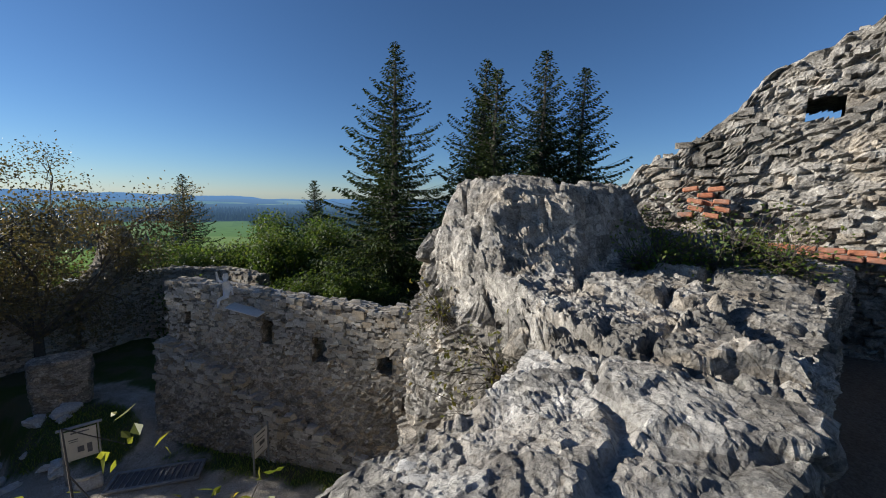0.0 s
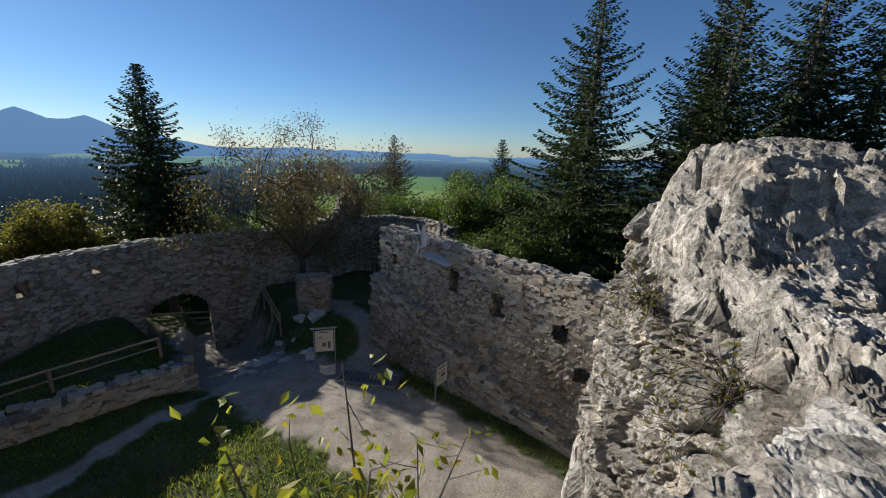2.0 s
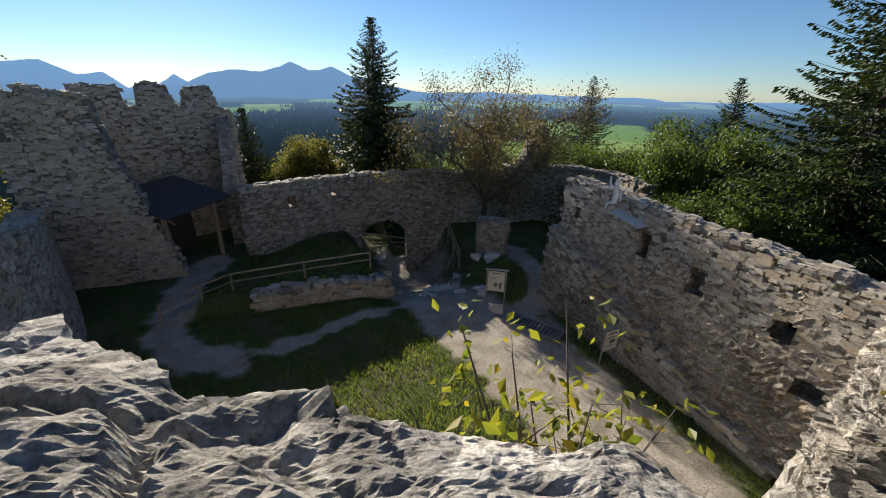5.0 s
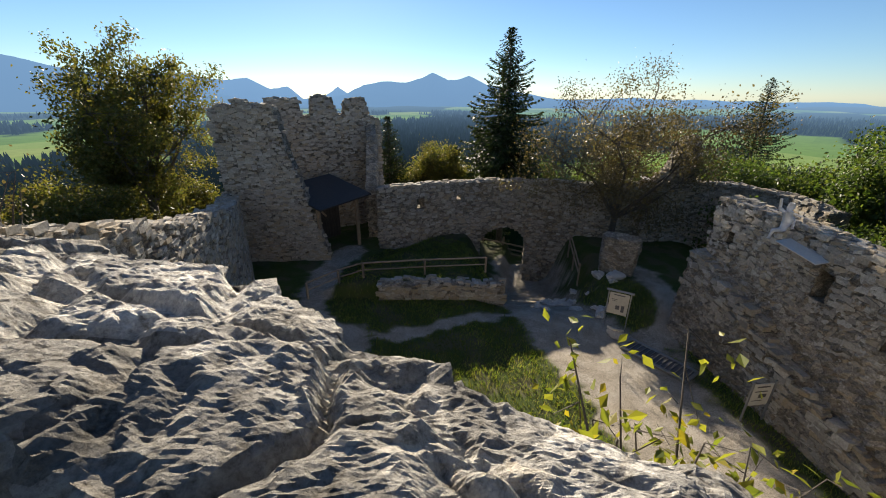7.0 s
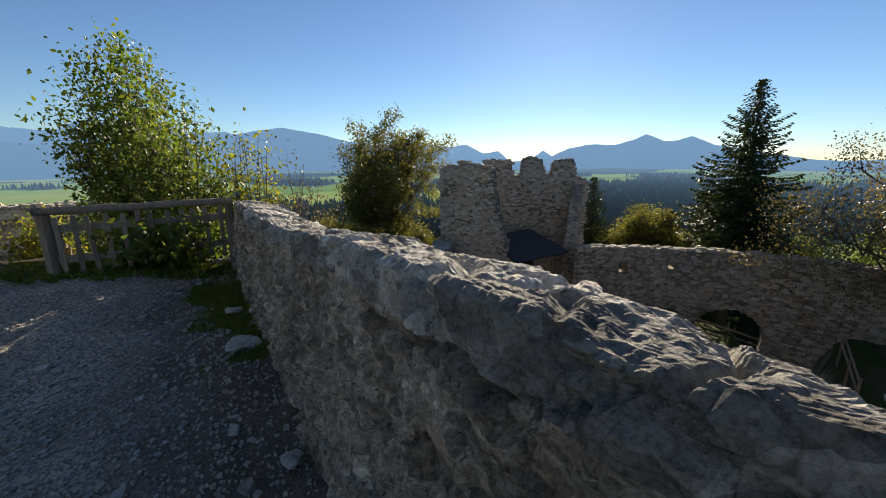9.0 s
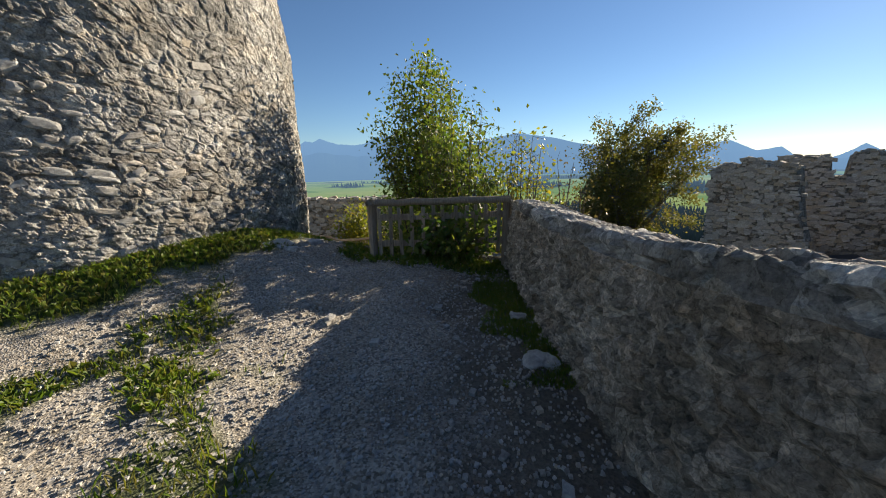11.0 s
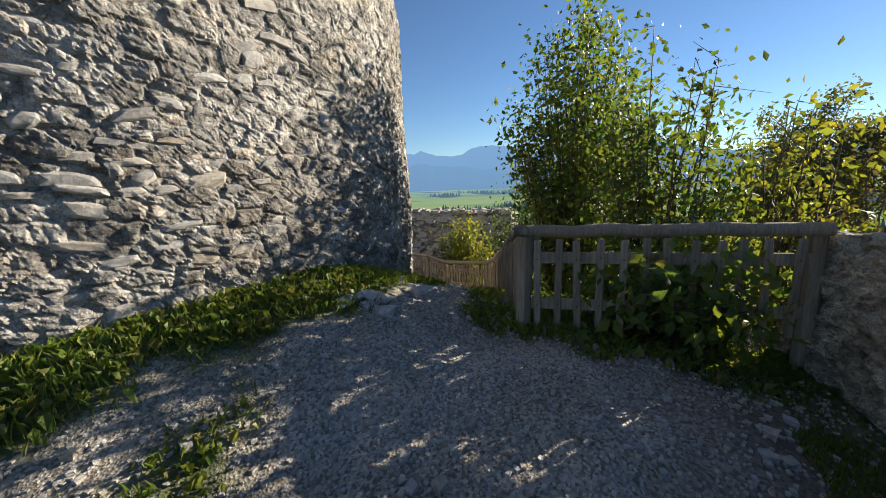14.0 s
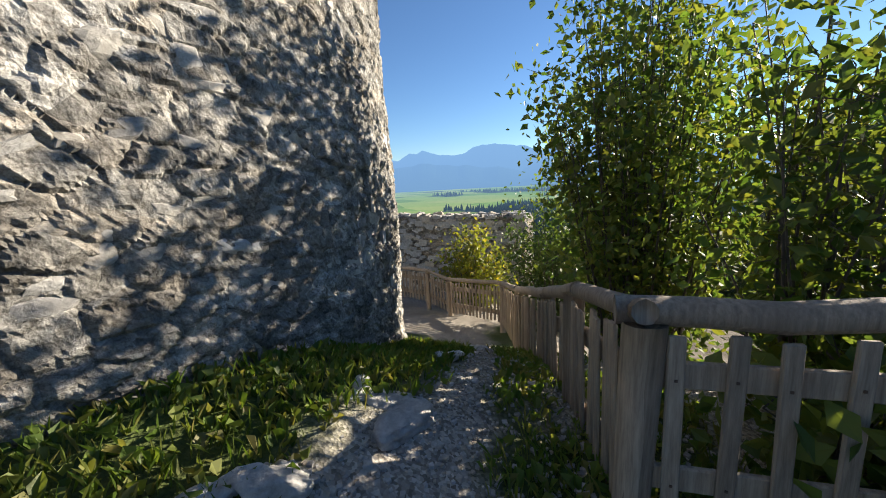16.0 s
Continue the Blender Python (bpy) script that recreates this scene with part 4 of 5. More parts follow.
# ---- rocky mass and tall ruin where the parapet meets the palace ----
def crag(name, base, dims, z0, seed, label, mat=CRAG, amp=0.22, stone=0.55, taper=0.75, nseg=240, nz=190):
    a = np.linspace(0, 2 * math.pi, nseg + 1)[:-1]
    f = np.concatenate([np.linspace(0, 1, nz), np.ones(24)])
    inn = np.concatenate([np.ones(nz), np.linspace(1, 0.0, 25)[1:]])
    A, Fz = np.meshgrid(a, f, indexing="xy")
    I = np.repeat(inn[:, None], nseg, 1)
    c, s = np.cos(A), np.sin(A)
    sq = 1 / np.maximum(np.abs(c), np.abs(s)) ** 0.6
    w = (1 - (1 - taper) * Fz) * I * sq
    X, Y = base[0] + dims[0] * c * w, base[1] + dims[1] * s * w
    Z = z0 + (dims[2] - z0) * Fz + 0.12 * (1 - I)
    P = np.stack([X, Y, Z], -1)
    D = 0.9 * rocky(P, stone) - 0.4 + 0.5 * fbm(P * 1.1 + seed, 3)
    N = np.stack([c * I, s * I, 1.0 - I * 0.9], -1)
    P = P + N * (amp * D)[..., None]
    n = len(f)
    return thing(name, label, "rock", kind="structure", data=mesh_of(name, P.reshape(-1, 3), grid_faces(n, nseg, True)[:, ::-1], mat, True))


crag("crag", (10.6, 6.9), (2.2, 2.2, -0.6), -9.5, 14, "craggy masonry base under the ruin", RUIN_WALL, taper=0.9)


def mass_top(x, y):
    """Top of the rock mass: a low ledge with a flat-topped knob over the yard and a trough before the gable."""
    d = np.hypot((x - 6.0) / 1.15, (y - 4.3) / 0.95)
    z = 1.16 + 0.92 * smooth(1.5, 0.88, d + 0.18 * fbm(np.stack([x * 1.9, y * 1.9, 0 * x], -1), 3))
    return z + 0.30 * smooth(6.6, 8.4, x) * smooth(1.6, 2.8, y) - 0.10 * smooth(3.6, 2.6, x)


OUT = [(2.75, 1.95), (3.1, 2.08), (3.55, 2.36), (4.0, 2.8), (4.28, 3.2), (4.42, 3.8), (4.55, 4.5), (4.75, 4.95), (5.3, 5.35), (6.3, 5.5), (7.4, 5.5), (8.7, 5.3)]
_l, _q, _ = wall_line([(x, y, 0) for x, y in OUT], 0.019)
_nb = len(_l)
_inx = np.interp(np.linspace(0, 1, _nb), [0, 0.25, 0.6, 1], [2.75, 4.0, 6.8, 8.95])
_inn = np.stack([_inx, np.interp(_inx, [2.7, 4.0, 6.4, 9.0], [1.24, 1.30, 1.42, 1.5])], -1)
_dd = np.gradient(_q[:, :2], axis=0)
_dd /= np.linalg.norm(_dd, axis=1)[:, None]
_on = np.stack([-_dd[:, 1], _dd[:, 0], 0 * _dd[:, 0]], -1)
_edge = mass_top(_q[:, 0], _q[:, 1]) - np.interp(_q[:, 1], [2.0, 2.6, 4.4], [0.1, 0.28, 0.42])
_cols, _nrm, _amp = [], [], []
for f in np.concatenate([np.linspace(0, 0.75, 40)[:-1], np.linspace(0.75, 1, 110)]):
    z = -9.5 + (_edge + 9.5) * f
    bulge = 0.55 * (1 - f) + 0.12 * np.clip((_edge - z) / 1.2, 0, 1)
    _cols.append(np.concatenate([_q[:, :2] + _on[:, :2] * np.asarray(bulge)[:, None], z[:, None]], 1))
    _nrm.append(_on)
    _amp.append(0.26)
for w in np.linspace(0, 1, 110)[1:-1]:
    xy = _q[:, :2] * (1 - w) + _inn * w
    zt = mass_top(xy[:, 0], xy[:, 1])
    z = _edge + (zt - _edge) * math.sin(min(1.0, w / 0.16) * math.pi / 2)
    _cols.append(np.concatenate([xy, z[:, None]], 1))
    _nrm.append(_on * 0.3 * (1 - w) + np.array([0, 0, 1.0]))
    _amp.append(0.24 - 0.06 * w)
for f in np.linspace(0, 1, 50):
    z = mass_top(_inn[:, 0], _inn[:, 1]) * (1 - f) - 0.4 * f
    _cols.append(np.concatenate([_inn, z[:, None]], 1))
    _nrm.append(np.tile([0, -1.0, 0.1], (_nb, 1)))
    _amp.append(0.14)
_P, _N = np.stack(_cols, 1), np.stack(_nrm, 1)
_N /= np.linalg.norm(_N, axis=2)[..., None]
_rel = 0.95 * (rocky(_P, 0.7) - 0.5) + 0.24 * (rocky(_P + 3.0, 0.3) - 0.5) + 0.06 * (rubble(_P, 0.15, 0.8) - 0.5)
_P = _P + _N * (np.array(_amp)[None] * _rel)[..., None]
mass = thing("crag", "craggy grey limestone mass with a flat-topped knob where the parapet ends", "rock", kind="structure", data=mesh_of("crag", _P.reshape(-1, 3), grid_faces(_nb, _P.shape[1]), CRAG))
UX = [(8.05, 4.75, 1.5), (8.21, 4.28, 1.9), (8.36, 3.95, 2.5), (8.63, 3.19, 2.9), (8.8, 2.52, 3.7), (8.89, 1.91, 4.05), (8.95, 1.4, 4.2), (9.3, -1.0, 5.0), (9.6, -3.5, 5.4)]
ruin, info_u = swept_wall("wall_ruin", UX, 1.2, -0.3, CRAG, 0.045, 0.13, 0.27, 0.16, [(2.75, 3.1, 3.05, 3.32, False)], "steep ruined gable of grey rubble with a small window hole")
wall_stones(ruin, info_u, 300, 21, CRAG, (0.075, 0.03, 0.04), holes=[(2.75, 3.1, 3.05, 3.32, False)], s_range=(0, 5.0), on_top=0.05)
for k in range(22):
    m = from_bm("brick", box_bm(0.25, 0.12, 0.065, 0.012), BRICK)
    part("brick", m, mass, m=pose(8.62 + _rng.uniform(-0.03, 0.03), 2.55 - (k % 11) * 0.26 - 0.1 * (k // 11), 1.30 + 0.075 * (k // 11), 0, _rng.uniform(-3, 3), -90 + _rng.uniform(-4, 4)))
for k in range(10):
    m = from_bm("brick", box_bm(0.2, 0.12, 0.07, 0.015), BRICK)
    part("brick", m, ruin, m=pose(8.36 + 0.05 * (k % 3), 3.25 - 0.11 * (k % 5), 1.75 + 0.2 * (k // 5) + 0.09 * (k % 3), 0, _rng.uniform(-15, 15), -80))

# ---- round keep ----
_a0, _a1 = math.radians(-25), math.radians(175)
_th = np.concatenate([np.linspace(_a0, _a1, 820), np.linspace(_a1, _a0 + 2 * math.pi, 60)[1:-1]])
_zz = np.concatenate([np.concatenate([np.arange(-2.6, 0.0, 0.05), np.arange(0.0, 4.0, 0.023), np.arange(4.0, 6.5, 0.045)]), np.arange(6.5, 13, 0.25)])
_T, _Z = np.meshgrid(_th, _zz, indexing="xy")
_rad = KEEP_R - 0.02 * np.clip(_Z - 1, 0, None) - 0.05 * np.clip(_Z - 3.5, 0, None) * smooth(3.5, 6, _Z)
_P = np.stack([KEEP_C[0] + _rad * np.cos(_T), KEEP_C[1] + _rad * np.sin(_T), _Z], -1)
_N = np.stack([np.cos(_T), np.sin(_T), 0 * _T], -1)
_P = _P + _N * (0.034 * (rubble(_P, 0.25, 0.6) - 0.55) + 0.012 * (rubble(_P + 7.0, 0.11, 0.8) - 0.55) + 0.016 * (rocky(_P, 0.3) - 0.6) + 0.04 * fbm(_P * 0.9, 3))[..., None]
keep = thing("wall_keep", "round castle keep of pale rubble masonry", "tower", kind="structure", data=mesh_of("wall_keep", _P.reshape(-1, 3), grid_faces(len(_zz), len(_th), True)[:, ::-1], KEEP_WALL))
STONES = [mesh_of("stone", v * np.array([0.15, 0.06, 0.08]), f, STONE) for v, f in TEMPLATES]


def keep_frame(th, z):
    r = KEEP_R - 0.02 * max(0, z - 1) - 0.05 * max(0, z - 3.5) - 0.042
    n = Vector((math.cos(th), math.sin(th), 0))
    p = Vector((KEEP_C[0], KEEP_C[1], z)) + n * r
    return Matrix(((-n.y, n.x, 0, p.x), (n.x, n.y, 0, p.y), (0, 0, 1, p.z), (0, 0, 0, 1)))


_near, _rest = 0, []
_row = 0
_z = 0.25
while _z < 6.4:
    hgt = _rng.uniform(0.09, 0.17)
    th = math.radians(32) + _rng.uniform(0, 0.05)
    while th < math.radians(125):
        w = _rng.uniform(0.10, 0.38)
        c = th + w / 2 / KEEP_R
        if _rng.rand() < 0.45:
            zj = _z + hgt / 2 + _rng.uniform(-0.06, 0.06)
            sc = (w / 2 / 0.15 * 0.92, _rng.uniform(0.4, 0.75), hgt / 2 / 0.08 * _rng.uniform(0.6, 1.1))
            tilt = _rng.uniform(-22, 22)
            if zj < 3.3 and math.radians(48) < c < math.radians(92) and _near < 300:
                part("stone", STONES[_rng.randint(10)], keep, m=keep_frame(c, zj) @ pose(0, 0, 0, 0, tilt, 0) @ Matrix.Diagonal((*sc, 1)))
                _near += 1
            else:
                _rest.append((c, zj, sc, tilt))
        th += w / KEEP_R + 0.02 / KEEP_R
    _z += hgt + 0.015
_vv, _ff, _b = [], [], 0
for c, zj, sc, tilt in _rest:
    tv, tf = LOW[_rng.randint(12)]
    m = keep_frame(c, zj) @ pose(0, 0, 0, 0, tilt, 0)
    M3 = np.array(m.to_3x3())
    _vv.append(tv * np.array([0.14 * sc[0], 0.055 * sc[1], 0.075 * sc[2]]) @ M3.T + np.array(m.translation))
    _ff += [[i + _b for i in q] for q in tf]
    _b += len(tv)
part("rubble", mesh_of("rubble", np.concatenate(_vv), _ff, STONE), keep, "rough stones higher up the keep", kind="stuff")


# ---- wooden fences ----
def log_mesh(name, length, r, mat, seed, sides=10):
    n = max(4, int(length / 0.25))
    p = np.stack([np.linspace(0, length, n), 0.006 * np.random.RandomState(seed).randn(n), 0.006 * np.random.RandomState(seed + 1).randn(n)], -1)
    V, F = tube(p, [r] * n, sides, seed, 0.03)
    return mesh_of(name, V, F, mat, True)


def between(p, q):
    p, q = Vector(p), Vector(q)
    x = (q - p).normalized()
    y = Vector((0, 0, 1)).cross(x).normalized()
    z = x.cross(y)
    return Matrix(((x.x, y.x, z.x, p.x), (x.y, y.y, z.y, p.y), (x.z, y.z, z.z, p.z), (0, 0, 0, 1)))


PICKET = from_bm("picket", box_bm(0.065, 0.022, 0.86, 0.006, (0, 0, 0.43)), WOOD)
POST = mesh_of("post", *tube([(0, 0, -0.25), (0, 0, 0.3), (0, 0, 0.7), (0, 0, 0.96)], [0.075, 0.072, 0.07, 0.068], 12, 5, 0.02), WOOD, True)


NAIL = from_bm("nail", box_bm(0.012, 0.006, 0.012, 0.002), flat_mat("rusty_steel", (0.10, 0.06, 0.04), 0.7, 0.4))


def fence_run(name, label, p0, p1, pickets, seed, lean=0.0, post_end=False, log_r=0.055):
    """One bay: a post, two boards, pickets and a log for a handrail, from p0 to p1 at ground level."""
    rng = np.random.RandomState(seed)
    p0, p1 = Vector(p0), Vector(p1)
    bay = thing(name, label, "fence", "bays of the path fence")
    part("post", POST, bay, m=pose(*p0, rng.uniform(-3, 3), rng.uniform(-3, 3), rng.uniform(0, 90)))
    if post_end:
        part("post", POST, bay, m=pose(*p1, rng.uniform(-3, 3), rng.uniform(-3, 3), rng.uniform(0, 90)))
    up = Vector((0, 0, 1))
    L = (p1 - p0).length
    part("handrail", log_mesh("handrail", L + 0.16, log_r, WOOD, seed), bay, "round grey log", between(p0 + up * 1.0 - (p1 - p0).normalized() * 0.08, p1 + up * 1.0))
    for h in (0.28, 0.74):
        part("board", from_bm("board", box_bm(L, 0.03, 0.11, 0.006, (L / 2, 0, 0)), WOOD), bay, m=between(p0 + up * h, p1 + up * h))
    ang = math.degrees(math.atan2(p1.y - p0.y, p1.x - p0.x))
    for k in range(pickets):
        f = (k + 0.75) / (pickets + 0.5)
        b = p0.lerp(p1, f)
        off = Vector((math.sin(radians(ang)), -math.cos(radians(ang)), 0)) * (0.032 if log_r > 0.055 else -0.032)
        part("picket", PICKET, bay, m=pose(*(b + off + up * (0.06 + rng.uniform(-0.015, 0.015))), rng.uniform(-1.5, 1.5), rng.uniform(-2, 2) + lean, ang))
    if log_r > 0.055:
        for o in [c for c in bay.children if c.name.startswith("picket")]:
            for h in (0.22, 0.68):
                part("nail", NAIL, o, "rusty nail head", pose(0, -0.013, h))
    return bay


FA = Vector((-6.07, -1.82, 0.20))
fence_run("fence", "weathered picket fence with a log handrail closing the terrace", FA, (-6.2, 0.52, 0.22), 12, 1, 0, True, 0.06)
FB = [FA, Vector((-6.97, -2.05, 0.0)), Vector((-7.9, -2.29, -0.33)), Vector((-10.0, -2.85, -0.95)), Vector((-12.9, -3.6, -1.72)), Vector((-14.1, -5.28, -2.02)), Vector((-14.7, -6.16, -1.95)), Vector((-15.6, -8.2, -2.05))]
for k, (p, q) in enumerate(zip(FB[:-1], FB[1:])):
    fence_run("fence", "picket fence bay running down beside the path", p, q, max(4, int((q - p).length / 0.135)), 20 + k, 0, k == len(FB) - 2, 0.05)

# rail above the raised bed in the courtyard
rail = thing("handrail_fence", "low wooden handrail along the raised bed", "fence")
RP = [(-14.9, 12.9, -8.6), (-14.2, 14.6, -8.3), (-13.3, 15.7, -8.05), (-10.5, 18.0, -8.0), (-7.65, 20.4, -8.05)]
for k, (p, q) in enumerate(zip(RP[:-1], RP[1:])):
    part("post", from_bm("post", box_bm(0.11, 0.11, 1.0, 0.01, (0, 0, 0.5)), WOOD), rail, m=pose(*p))
    p, q = Vector(p) + Vector((0, 0, 1)), Vector(q) + Vector((0, 0, 1))
    part("rail", log_mesh("rail", (q - p).length, 0.05, WOOD, 60 + k), rail, m=between(p, q))
    part("rail", log_mesh("rail", (q - p).length, 0.04, WOOD, 70 + k), rail, m=between(p - Vector((0, 0, 0.45)), q - Vector((0, 0, 0.45))))
part("post", from_bm("post", box_bm(0.11, 0.11, 1.0, 0.01, (0, 0, 0.5)), WOOD), rail, m=pose(*RP[-1]))

# retaining wall of the bed
ret, info_ret = swept_wall("wall_retaining", [(-11.9, 15.4, -8.0), (-8.7, 17.55, -7.95), (-5.9, 19.4, -8.1)], 0.6, -9.6, RUIN_WALL, 0.1, 0.12, 0.3, 0.08, (), "low dry-stone wall holding the grass bed")

wall_stones(ret, info_ret, 420, 16, size=(0.16, 0.08, 0.09))

# ---- boards ----
WHITE = flat_mat("aluminium_panel", (0.55, 0.55, 0.53), 0.5, 0.0, 0.1)
STEEL = flat_mat("grey_steel", (0.30, 0.31, 0.32), 0.45, 0.7)
PAPER = flat_mat("printed_panel", (0.50, 0.47, 0.41), 0.6, 0.0, 0.1)
INK = flat_mat("print_and_pit_black", (0.10, 0.10, 0.11), 0.7)


def info_board(at, rz, w, h, leg, panel, label, top_bar=True, blocks=()):
    b = thing("information_board", label, "sign", "information boards", at=at)
    M = Matrix.Rotation(radians(rz), 4, "Z")
    for x in (-w / 2 - 0.06, w / 2 + 0.06):
        part("leg", from_bm("leg", box_bm(0.06, 0.06, leg + h + 0.1, 0.008, (0, 0, (leg + h + 0.1) / 2)), STEEL), b, m=M @ pose(x, 0, 0))
    face = part("panel", from_bm("panel", box_bm(w, 0.03, h, 0.005, (0, 0, leg + h / 2)), panel), b, m=M)
    if top_bar:
        part("top_rail", from_bm("top_rail", box_bm(w + 0.36, 0.16, 0.05, 0.01, (0, 0, leg + h + 0.12)), STEEL), b, m=M)
    for x, z, sx, sz in blocks:
        part("print_block", from_bm("print_block", box_bm(sx, 0.006, sz, 0.0, (x, -0.019, leg + z)), INK), face, "dark printed block")
    return b


info_board((0.0, 19.55, -8.95), 2, 0.88, 1.15, 0.95, PAPER, "framed information board with a pale map on steel posts",
           blocks=((0.22, 0.35, 0.14, 0.36), (-0.02, 0.38, 0.18, 0.22), (0.0, 1.05, 0.5, 0.05), (-0.2, 0.8, 0.26, 0.03), (-0.2, 0.72, 0.24, 0.02)))
info_board((5.3, 16.1, -8.92), 40, 0.75, 0.95, 0.75, WHITE, "white information panel on thin steel legs in the grass", False,
           blocks=((0.0, 0.82, 0.5, 0.06), (-0.05, 0.62, 0.5, 0.04), (0.05, 0.42, 0.3, 0.16), (-0.1, 0.22, 0.4, 0.03)))
GRAVE = boulder_mesh("stone_bin", 77, (0.42, 0.3, 0.26), STONE, 3, 0.03)
cairn = thing("stone_trough", "rough stone block with pale split slabs on it below the board", "stone", at=(0.15, 19.0, -8.8))
part("block", GRAVE, cairn)
for k in range(3):
    part("slab", boulder_mesh("slab", 80 + k, (0.26, 0.09, 0.05), flat_mat("pale_slab", (0.6, 0.55, 0.45), 0.9), 2, 0.02), cairn, m=pose(-0.2 + 0.2 * k, 0, 0.27, 8, 10, 25 * k))

# sunken grating in the gravel
grate = thing("ground_grating", "dark steel grating over a pit in the gravel", "grating", at=(2.1, 18.05, -8.84))
GM = Matrix.Rotation(radians(-22), 4, "Z")
for s in (-1, 1):
    part("frame_bar", from_bm("frame_bar", box_bm(3.0, 0.12, 0.1, 0.01), STEEL), grate, m=GM @ pose(0, 0.5 * s, 0.02))
    part("frame_bar", from_bm("frame_bar", box_bm(0.12, 1.1, 0.1, 0.01), STEEL), grate, m=GM @ pose(1.45 * s, 0, 0.02))
# no hole is cut: a flat black sheet paints the darkness below the bars
part("pit", from_bm("pit", box_bm(2.8, 0.95, 0.03, 0), INK), grate, "flat black sheet standing for the dark pit below the bars", GM @ pose(0, 0, 0.0))
for k in range(14):
    part("bar", from_bm("bar", box_bm(0.02, 1.0, 0.05, 0), STEEL), grate, m=GM @ pose(-1.3 + 0.2 * k, 0, 0.03))

# free-standing stub of masonry, and rocks on the bank
stub = crag("masonry_stub", (-0.95, 25.0), (0.95, 0.55, -5.75), -9.6, 31, "free-standing stub of rubble masonry", RUIN_WALL, 0.12, 0.3, 1.15, 80, 60)
for k in range(26):
    x, y = _rng.uniform(-4.6, -0.4), _rng.uniform(20.3, 24.5)
    b = new("rock", BOULDERS[k % 6])
    s = _rng.uniform(0.8, 2.2)
    b.matrix_world = pose(x, y, float(court_z(x, y)) + 0.05, _rng.uniform(-20, 20), 0, _rng.uniform(0, 360)) @ Matrix.Diagonal((s, s, s, 1))
    tagged(b, "fallen grey rock on the bank by the gate", "rock", "rocks on the bank")
stair_rail = thing("handrail_fence", "sloping wooden handrail on the bank by the gate", "fence")
for k, (p, q) in enumerate((((-4.6, 27.8, -7.2), (-3.0, 24.4, -8.0)), ((-4.6, 27.8, -7.7), (-3.0, 24.4, -8.5)))):
    part("rail", log_mesh("rail", (Vector(q) - Vector(p)).length, 0.05, WOOD, 90 + k), stair_rail, m=between(p, q))
for p in ((-4.6, 27.8, -9.0), (-3.8, 26.1, -9.2), (-3.0, 24.4, -9.4)):
    part("post", from_bm("post", box_bm(0.1, 0.1, 1.6, 0.01, (0, 0, 0.8)), WOOD), stair_rail, m=pose(*p))

# bars of the fence outside the gate
outer = thing("handrail_fence", "wooden rail fence outside the gate arch", "fence")
for k in range(3):
    part("rail", log_mesh("rail", 6.0, 0.08, WOOD, 100 + k), outer, m=between((-14.5, 32.6, -11.9 + 0.5 * k), (-9.0, 33.6, -12.3 + 0.5 * k)))
for x in (-14.0, -12.0, -10.0):
    part("post", from_bm("post", box_bm(0.14, 0.14, 2.6, 0.01, (0, 0, 0.4)), WOOD), outer, m=pose(x, 32.8 + (x + 14) * 0.18, -12.2))

# small winged figure on the wall
FIG = flat_mat("pale_metal_figure", (0.62, 0.62, 0.62), 0.5)
fig_parts = []
for p, r in (([(0, 0, 0), (0.05, 0, 0.35), (0.0, 0, 0.7)], [0.10, 0.16, 0.12]), ([(0, 0, 0.7), (0.02, 0, 0.85), (0.03, 0, 1.0)], [0.07, 0.12, 0.08]),
             ([(0, 0, 0.6), (-0.25, 0, 0.75), (-0.3, 0, 1.1)], [0.06, 0.06, 0.04]), ([(0, 0, 0.6), (0.22, 0, 0.4), (0.25, 0, 0.1)], [0.06, 0.05, 0.04]),
             ([(0, 0, 0.05), (-0.25, 0, -0.05), (-0.3, 0, -0.35)], [0.09, 0.07, 0.05])):
    fig_parts.append(tube(p, r, 8, 3, 0.02))
V, F = join(fig_parts)
fig = thing("statue", "pale metal figure sitting on the wall top", "statue", data=mesh_of("statue", V, F, FIG, True), at=(4.75, 18.35, -2.35))
plate = thing("metal_plate", "white slanted sheet on a bracket at the wall top", "plate", data=from_bm("metal_plate", box_bm(1.5, 0.7, 0.04, 0.008), WHITE))
plate.matrix_world = pose(5.35, 17.65, -2.75, 8, 10, -50)
plate2 = thing("metal_plate", "white sheet lying on the far wall", "plate", data=from_bm("metal_plate", box_bm(2.4, 0.9, 0.05, 0.008), WHITE))
plate2.matrix_world = pose(-0.1, 32.9, -3.55, 4, 3, 25)


# ---- trees ----
def leaf_cloud(centres, n, spread, size, rng, droop=0.3, elong=1.7):
    """Folded leaves scattered round centres: each four corners, two triangles."""
    c = centres[rng.randint(len(centres), size=n)]
    p = c + rng.randn(n, 3) * spread
    d = rng.randn(n, 3)
    d[:, 2] -= droop
    d /= np.linalg.norm(d, axis=1)[:, None]
    w = np.cross(d, rng.randn(n, 3))
    w /= np.linalg.norm(w, axis=1)[:, None] + 1e-9
    s = size * rng.uniform(0.6, 1.3, n)[:, None]
    nrm = np.cross(d, w)
    a, b = p, p + d * s * elong
    m = p + d * s * elong * 0.45
    l, r = m + w * s * 0.5 + nrm * s * 0.12, m - w * s * 0.5 + nrm * s * 0.12
    V = np.stack([a, r, b, l], 1).reshape(-1, 3)
    i = np.arange(n) * 4
    F = np.concatenate([np.stack([i, i + 1, i + 2], -1), np.stack([i, i + 2, i + 3], -1)])
    return V, F


